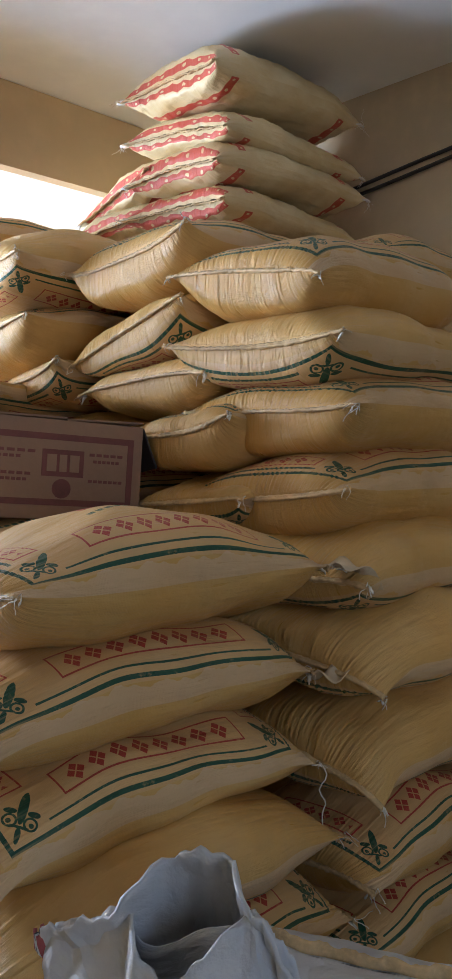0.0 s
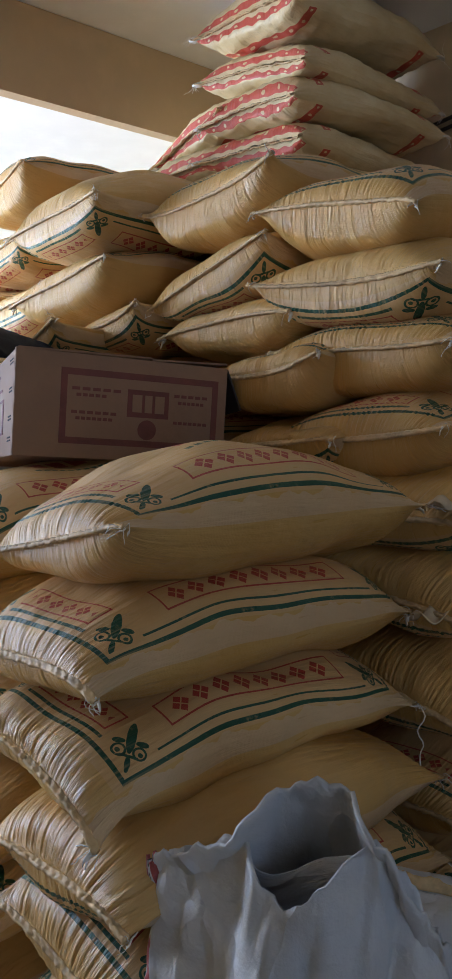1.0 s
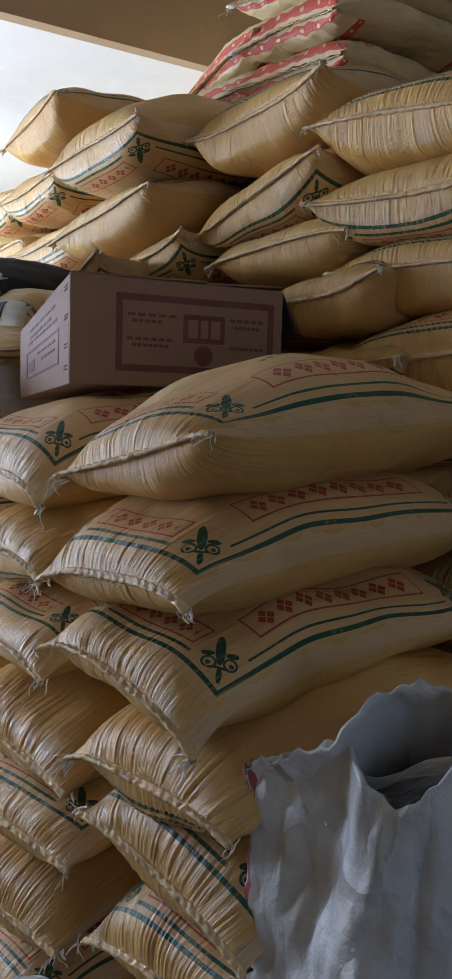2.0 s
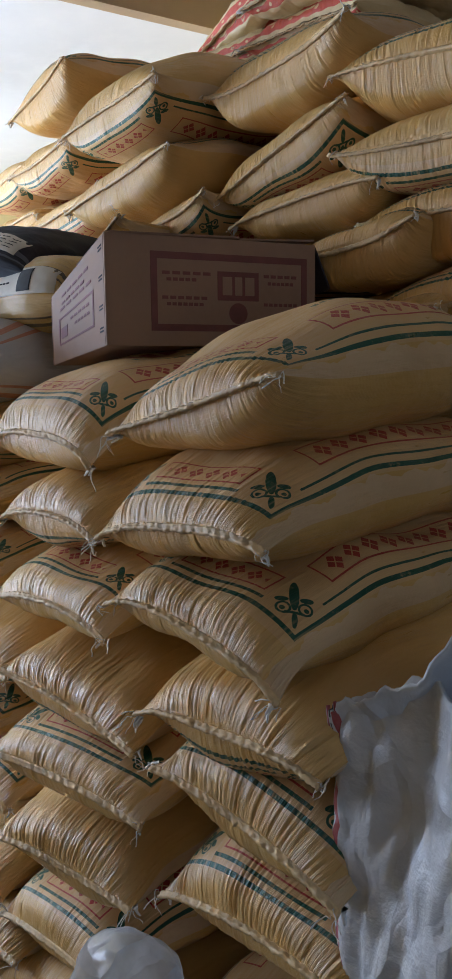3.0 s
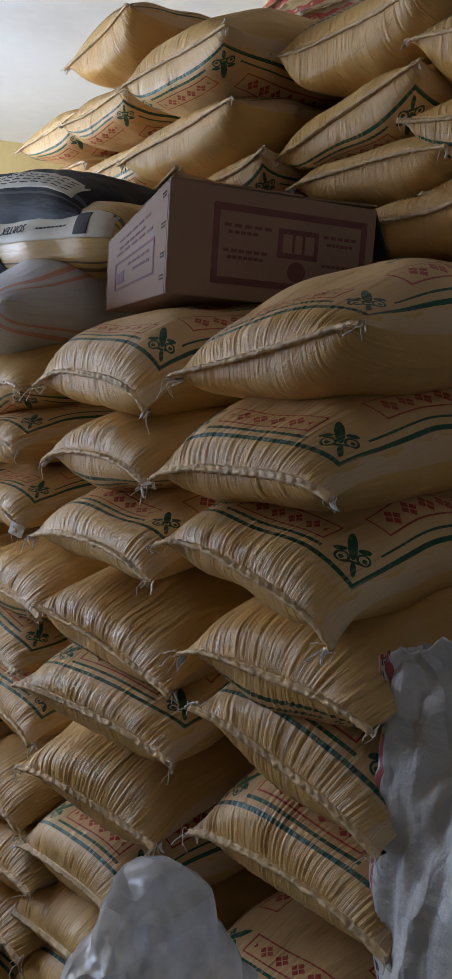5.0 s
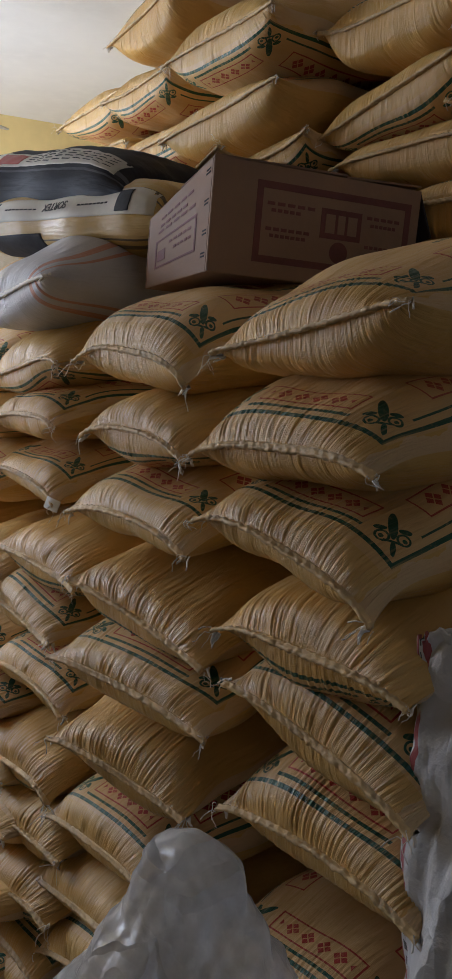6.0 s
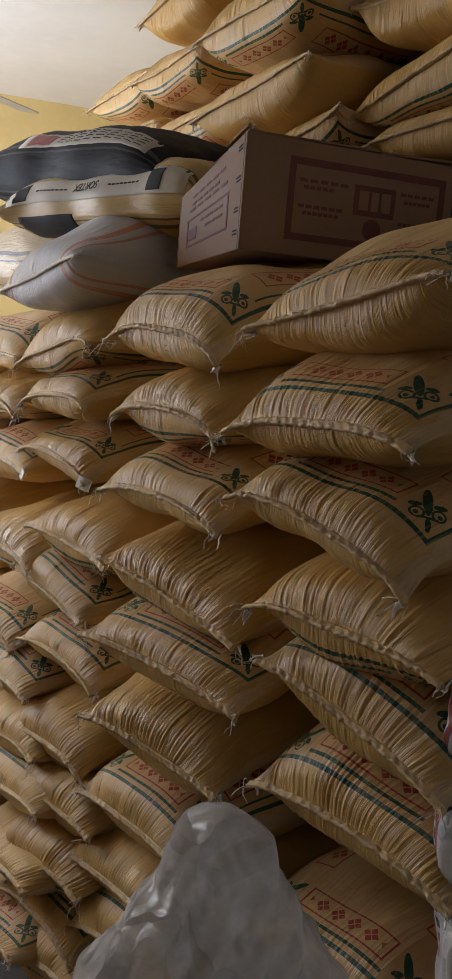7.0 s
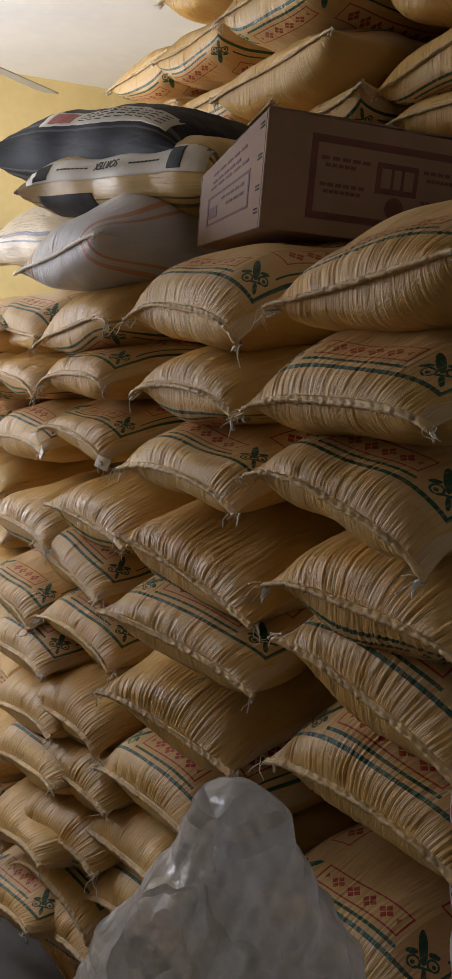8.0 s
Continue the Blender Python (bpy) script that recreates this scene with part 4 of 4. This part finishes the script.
for k in range(9):
    for q in (0.725, 0.75, 0.775, 0.80):
        on_cloth(black_shape, "printed_line", -0.08 + k * 0.1, -0.01 + k * 0.1, q, q + 0.006, INK, black_body, 0.0026)
logo, logo_body, logo_shape = other_bag("cream_bag", pose(1.05, 3.10, 1.83, 0, 0, -80) @ pose(0, 0, 0, 20, 0, 0),
                                        "cream bag with a round dark blue mark", LOGO_CLOTH, 0.66, 0.44, 0.19, 934, 0.2)


def lettering(text, size, m, material, parent):
    cu = bpy.data.curves.new("lettering", "FONT")
    cu.body, cu.size, cu.extrude, cu.align_x, cu.align_y = text, size, 0.0006, "CENTER", "CENTER"
    tmp = new("lettering", cu)
    me = bpy.data.meshes.new_from_object(tmp.evaluated_get(bpy.context.evaluated_depsgraph_get()))
    bpy.data.objects.remove(tmp)
    me.materials.clear()
    me.materials.append(material)
    ob = new("lettering", me)
    ob.matrix_world = m
    ob.parent = parent
    return ob


def letter_place(shape, s, t, lift):
    p = Vector(shape.at(np.array([s]), np.array([t * math.pi]))[0])
    a = Vector(shape.at(np.array([s + 0.05]), np.array([t * math.pi]))[0]) - Vector(shape.at(np.array([s - 0.05]), np.array([t * math.pi]))[0])
    b = Vector(shape.at(np.array([s]), np.array([(t + 0.03) * math.pi]))[0]) - Vector(shape.at(np.array([s]), np.array([(t - 0.03) * math.pi]))[0])
    x = -a.normalized()
    y = (b - x * b.dot(x)).normalized()
    z = x.cross(y)
    m = Matrix((x, y, z)).transposed().to_4x4()
    m.translation = p + z * lift
    return m


lettering("SORTEX", 0.032, letter_place(yellow_shape, -0.02, 0.895, 0.006), INK, yellow_body)
for k in range(8):
    on_cloth(yellow_shape, "printed_line", -0.60 + k * 0.045, -0.57 + k * 0.045, 0.890, 0.902, INK, yellow_body, 0.0026)
    on_cloth(yellow_shape, "printed_line", 0.22 + k * 0.035, 0.245 + k * 0.035, 0.890, 0.902, INK, yellow_body, 0.0026)

# ---- open white sack in front of the stack ----


def crumple(p, k, seed, octaves=6):
    """A folded offset of a place, from ridged waves."""
    r = np.random.default_rng(seed)
    out = np.zeros(p.shape[:-1])
    for i in range(octaves):
        d = r.normal(0, 1, 3)
        d = d / np.linalg.norm(d)
        f = k * 1.45 ** i * 0.5
        out = out + (np.abs(np.sin(p @ d * f + r.uniform(0, 6))) - 0.6) / (1.3 ** i)
    return out / 3.0


def sheet_mesh(name, grid, uvs, material, closed):
    """A quad sheet of a grid of points, first axis up, second axis round."""
    n, k = grid.shape[:2]
    kk = k if closed else k - 1
    faces = [(i * k + j, i * k + (j + 1) % k, (i + 1) * k + (j + 1) % k, (i + 1) * k + j) for i in range(n - 1) for j in range(kk)]
    loops = [(uvs[i][j], uvs[i][j + 1], uvs[i + 1][j + 1], uvs[i + 1][j]) for i in range(n - 1) for j in range(kk)]
    return mesh_of(name, grid.reshape(-1, 3), faces, material, True, loops)


def open_sack():
    ob = thing("open_white_sack", pose(0.655, 0.715, 0.46, 0, 0, 0), "open white woven sack with red print, mouth folded back", "sack")
    n, k = 90, 150
    h = np.linspace(0, 1, n)[:, None]
    th = np.linspace(0, 2 * np.pi, k + 1)[None, :]
    # th = 0 points from the camera's right, along the mouth's width
    ax, dp = np.array([0.42, -0.90]), np.array([0.90, 0.42])
    c, s = np.cos(th), np.sin(th)
    back = 0.035 + np.interp(c, [-1, -0.6, -0.45, -0.36, -0.28, -0.15, 0.1, 0.3, 0.5, 0.7, 0.85, 1], [0.815, 0.862, 0.880, 0.905, 0.925, 0.940, 0.945, 0.935, 0.915, 0.88, 0.84, 0.79])
    fore = 0.035 + np.interp(c, [-1, -0.6, -0.45, -0.36, -0.28, -0.15, 0.05, 0.2, 0.28, 0.38, 0.5, 0.7, 0.85, 1], [0.815, 0.858, 0.872, 0.88, 0.865, 0.84, 0.835, 0.845, 0.87, 0.90, 0.90, 0.875, 0.84, 0.79])
    rim = fore + (back - fore) * np.clip(0.5 + 1.4 * s, 0, 1)
    ring = np.concatenate([rim[:, -15:-1], rim, rim[:, 1:15]], axis=1)[0]
    rim = np.convolve(ring, np.hanning(15) / np.hanning(15).sum(), mode="same")[14:-14][None, :]
    rim = rim + 0.004 * np.sin(th * 17) + 0.003 * np.sin(th * 41 + 1.0)
    z = h * rim
    wide = 0.215 * (0.86 + 0.20 * np.sin(np.pi * np.minimum(h * 1.2, 1)) - 0.12 * h ** 3) + 0 * th
    deep = 0.165 * (0.85 + 0.22 * np.sin(np.pi * np.minimum(h * 1.1, 1)) - 0.42 * h ** 3) + 0 * th
    wide = wide * np.where(c < 0, 1 + (0.36 * h ** 2 - 0.30 * (1 - h) - 0.06) * np.abs(c), 1.0)
    shut = np.clip((c - 0.25) / 0.2, 0, 1) + np.clip((-0.25 - c) / 0.15, 0, 1)     # the mouth is shut but for a pocket
    deep = deep * (1 - 0.88 * shut * h ** 5)
    lean = -0.04 * h ** 4 * np.clip(s, 0, 1)
    x = ax[0] * wide * c + dp[0] * (deep * s + lean)
    y = ax[1] * wide * c + dp[1] * (deep * s + lean)
    p = np.stack([x, y, z + 0 * th], -1)
    f = crumple(p * [1, 1, 0.4], 46.0, 12)
    push = 0.055 * f * (0.35 + 0.65 * h) * np.where(h > 0.85, 1 - (h - 0.85) * 4.0, 1.0)
    p[..., 0] += push * (ax[0] * c + dp[0] * s)
    p[..., 1] += push * (ax[1] * c + dp[1] * s)
    p[..., 2] += 0.012 * f * h ** 6
    uv = np.stack([np.abs(th / (2 * np.pi) - 0.5) * 1.3 + 0 * h, z + 0 * th], -1)
    out = under("cloth", sheet_mesh("cloth", p[:, :-1], uv, WHITE_BAG, True), ob)
    md = out.modifiers.new("thickness", "SOLIDIFY")
    md.thickness, md.offset = 0.005, -1
    # a flap folded inside the mouth
    q = np.linspace(-1, 1, 40)[None, :]
    v = np.linspace(0, 1, 30)[:, None]
    fx = ax[0] * q * 0.13 * (1 - 0.25 * v) + dp[0] * (0.02 - 0.03 * v + 0.03 * q * q)
    fy = ax[1] * q * 0.13 * (1 - 0.25 * v) + dp[1] * (0.02 - 0.03 * v + 0.03 * q * q)
    g = np.stack([fx, fy, 0.56 + 0.33 * v + 0.02 * np.sin(q * 3) + 0 * fx], -1)
    g += (crumple(g, 22.0, 5) * 0.03)[..., None] * np.array([dp[0], dp[1], 0.2])
    flap = under("inner_flap", sheet_mesh("inner_flap", g, np.stack([0.5 + 0.1 * q + 0 * v, v + 0 * q], -1), WHITE_BAG, False), ob, "white flap folded inside")
    md = flap.modifiers.new("thickness", "SOLIDIFY")
    md.thickness = 0.0025
    # the rice inside
    bm = bmesh.new()
    bmesh.ops.create_icosphere(bm, subdivisions=4, radius=1.0, matrix=pose(0, 0, 0.42) @ Matrix.Diagonal((0.15, 0.15, 0.06, 1)))
    part("grain", bm, PAPER, ob, "pale rice grain inside")
    return ob


open_sack()
other_bag("white_sack", pose(0.87, 0.62, 0.88, 0, -86, 25), "smooth white sack standing full beside the open one", WHITE_BAG, 0.80, 0.40, 0.22, 951, 0.15)
other_bag("white_sack", pose(0.88, 0.61, 0.25, 0, -88, 25), "smooth white sack standing full beside the open one", WHITE_BAG, 0.50, 0.42, 0.24, 952, 0.15)
for i in range(3):
    rice_sack(0.50, 0.58 + 0.01 * i, 0.070 + 0.152 * i, 0.43, 0.0, 0.01, 0.095, 0.070, "up" if i == 2 else "down", 960 + i, length=0.62, fine=False)

# ---- plastic bag leaning on the stack ----


def plastic_bag():
    ob = thing("plastic_bag", pose(0.28, 1.06, 0.0, 0, 0, 0), "whitish translucent plastic bag, stuffed full and crumpled", "bag")
    n, k = 110, 130
    v = np.linspace(0, 1, n)[:, None]
    th = np.linspace(0, 2 * np.pi, k + 1)[None, :]
    ax, dp = np.array([0.707, -0.707]), np.array([0.707, 0.707])
    z = 1.03 * v
    d = 1.03 - z
    r = np.interp(d.ravel(), [0, 0.010, 0.03, 0.06, 0.10, 0.15, 0.22, 0.32, 0.5, 0.8, 1.03], [0.0006, 0.034, 0.056, 0.072, 0.086, 0.115, 0.165, 0.21, 0.24, 0.25, 0.21])[:, None]
    side = np.interp(d.ravel(), [0, 0.1, 0.2, 0.4, 1.03], [0.025, 0.030, 0.020, -0.01, -0.02])[:, None]
    w = r * (1 + 0.10 * np.cos(th)) * np.cos(th) * 1.02 + side
    q = r * np.sin(th) * 0.72
    back = np.interp(d.ravel(), [0, 0.2, 0.5, 1.03], [0.065, 0.02, -0.03, -0.03])[:, None]
    p = np.stack([ax[0] * w + dp[0] * (q + back), ax[1] * w + dp[1] * (q + back), z + 0 * w], -1)
    f = crumple(p, 30.0, 44, 7)
    amt = 0.055 * np.minimum(1, r / 0.08) * f
    p[..., 0] += amt * (ax[0] * np.cos(th) + dp[0] * np.sin(th))
    p[..., 1] += amt * (ax[1] * np.cos(th) + dp[1] * np.sin(th))
    uv = np.stack([th / 6.28 + 0 * z, z + 0 * th], -1)
    under("film", sheet_mesh("film", p[:, :-1], uv, FILM, True), ob)
    # dark red printed stroke on the film, and the twisted neck at the top
    for i0, i1, j0, j1 in ((66, 86, 84, 88), (66, 70, 84, 96), (60, 67, 94, 98)):
        g = p[i0:i1, j0:j1].copy()
        g[..., 0] += 0.004 * (ax[0] * np.cos(th[0, j0:j1]) + dp[0] * np.sin(th[0, j0:j1]))
        g[..., 1] += 0.004 * (ax[1] * np.cos(th[0, j0:j1]) + dp[1] * np.sin(th[0, j0:j1]))
        u2 = np.zeros((i1 - i0, j1 - j0, 2))
        under("printed_stroke", sheet_mesh("printed_stroke", g, u2, RED_INK, False), ob, "dark red printed stroke")
    return ob


plastic_bag()

# ---- fan, cables ----


def ceiling_fan(x, y, z):
    ob = thing("ceiling_fan", pose(x, y, z), "grey metal ceiling fan at rest under the ceiling", "fan")
    bm = bmesh.new()
    bmesh.ops.create_cone(bm, cap_ends=True, segments=32, radius1=0.13, radius2=0.10, depth=0.11)
    bmesh.ops.bevel(bm, geom=[e for e in bm.edges], offset=0.008, segments=2, affect="EDGES")
    part("motor", bm, FAN_METAL, ob)
    bm = bmesh.new()
    bmesh.ops.create_cone(bm, cap_ends=True, segments=16, radius1=0.013, radius2=0.013, depth=TOP - z - 0.05, matrix=Matrix.Translation((0, 0, (TOP - z) / 2 + 0.025)))
    part("rod", bm, FAN_METAL, ob)
    for a in (38, 152, 256):
        bm = bmesh.new()
        outline = [(0.13, -0.035), (0.28, -0.065), (0.86, -0.080), (0.90, -0.05), (0.90, 0.055), (0.86, 0.075), (0.28, 0.060), (0.13, 0.03)]
        vs = [bm.verts.new((px, py, 0.0)) for px, py in outline]
        f = bm.faces.new(vs)
        ext = bmesh.ops.extrude_face_region(bm, geom=[f])
        for v in [g for g in ext["geom"] if isinstance(g, bmesh.types.BMVert)]:
            v.co.z += 0.006
        bmesh.ops.recalc_face_normals(bm, faces=bm.faces[:])
        bm.transform(pose(0, 0, -0.01, 0, 0, a) @ pose(0, 0, 0, 10, 0, 0))
        part("blade", bm, FAN_METAL, ob)
    return ob


ceiling_fan(1.25, 4.88, 2.80)


def wall_cable(dz, dx, seed):
    r = random.Random(seed)
    pts = []
    for i in range(30):
        y = 2.25 - 3.5 * i / 29
        pts.append((X1 - 0.012 - dx, y, 2.985 + dz + 0.09 * (2.0 - y) - 0.02 * math.sin(i * 0.5 + seed) * 0.4))
    verts, faces = tube(pts, 0.008, 8)
    ob = thing("cable", pose(0, 0, 0), "black electric cable along the cream wall", "cable", "cables on the wall")
    under("cord", mesh_of("cord", verts, faces, CABLE), ob)


wall_cable(0.0, 0.0, 1)
wall_cable(0.026, 0.004, 2)


# torn corners and long loose twine on the near column
def torn_corner(sack, end, side, size, seed):
    shape_corner = SHAPES[sack.name].corner(end, side)
    r = random.Random(seed)
    grid = np.zeros((9, 7, 3))
    for i in range(9):
        for j in range(7):
            a, c = i / 8, j / 6 - 0.5
            grid[i, j] = shape_corner + Vector((end * size * a * (0.8 + 0.2 * c), side * size * (0.25 * a + c * 0.75 * (1 - 0.35 * a)), size * (0.35 * math.sin(3 * a + seed) * a - 0.25 * a * a + 0.10 * math.sin(7 * c + 5 * a))))
    uv = np.zeros((9, 7, 2))
    ob = under("torn_corner", sheet_mesh("torn_corner", grid, uv, SACK_PLAIN, False), sack, "torn pale corner of the sack cloth")
    md = ob.modifiers.new("thickness", "SOLIDIFY")
    md.thickness = 0.0016


SACK_PLAIN = plain("torn_sack_cloth", (0.70, 0.56, 0.36), 0.5, 120.0, 0.1, 0.3, dist=0.002)
torn_corner(corner_top, 1, -1, 0.11, 1)
torn_corner(corner_second, 1, -1, 0.075, 4)
root = SHAPES[corner_third.name].corner(1, -1)
pts = [tuple(root)]
for i in range(14):
    pts.append((root.x + 0.01 + 0.006 * math.sin(i * 0.9), root.y - 0.005 + 0.004 * math.cos(i * 1.3), root.z - 0.009 * i))
verts, faces = tube(pts, 0.0013, 5)
under("twine", mesh_of("twine", verts, faces, TWINE), corner_third, "long loose white twine")


def paper_tag(sack, turn):
    """A small paper tag caught in the seam at the corner of a sack."""
    bm = box_bm(-0.001, 0.001, -0.020, 0.020, -0.013, 0.013)
    bmesh.ops.subdivide_edges(bm, edges=bm.edges[:], cuts=3)
    for v in bm.verts:
        v.co.x += 6.0 * v.co.y ** 2 + 0.002 * math.sin(v.co.z * 160)
    c = SHAPES[sack.name].corner(-1, -1)
    bm.transform(pose(c.x - 0.004, c.y + 0.004, c.z + 0.004, 12, 8, turn))
    part("paper_tag", bm, TAG_PAPER, sack, "small white paper tag in the seam")


TAG_PAPER = plain("white_tag_paper", (0.85, 0.85, 0.83), 0.6, 60.0, 0.04, 0.1)
paper_tag(tagged_sack, 20)
paper_tag(far_tagged_sack, -15)
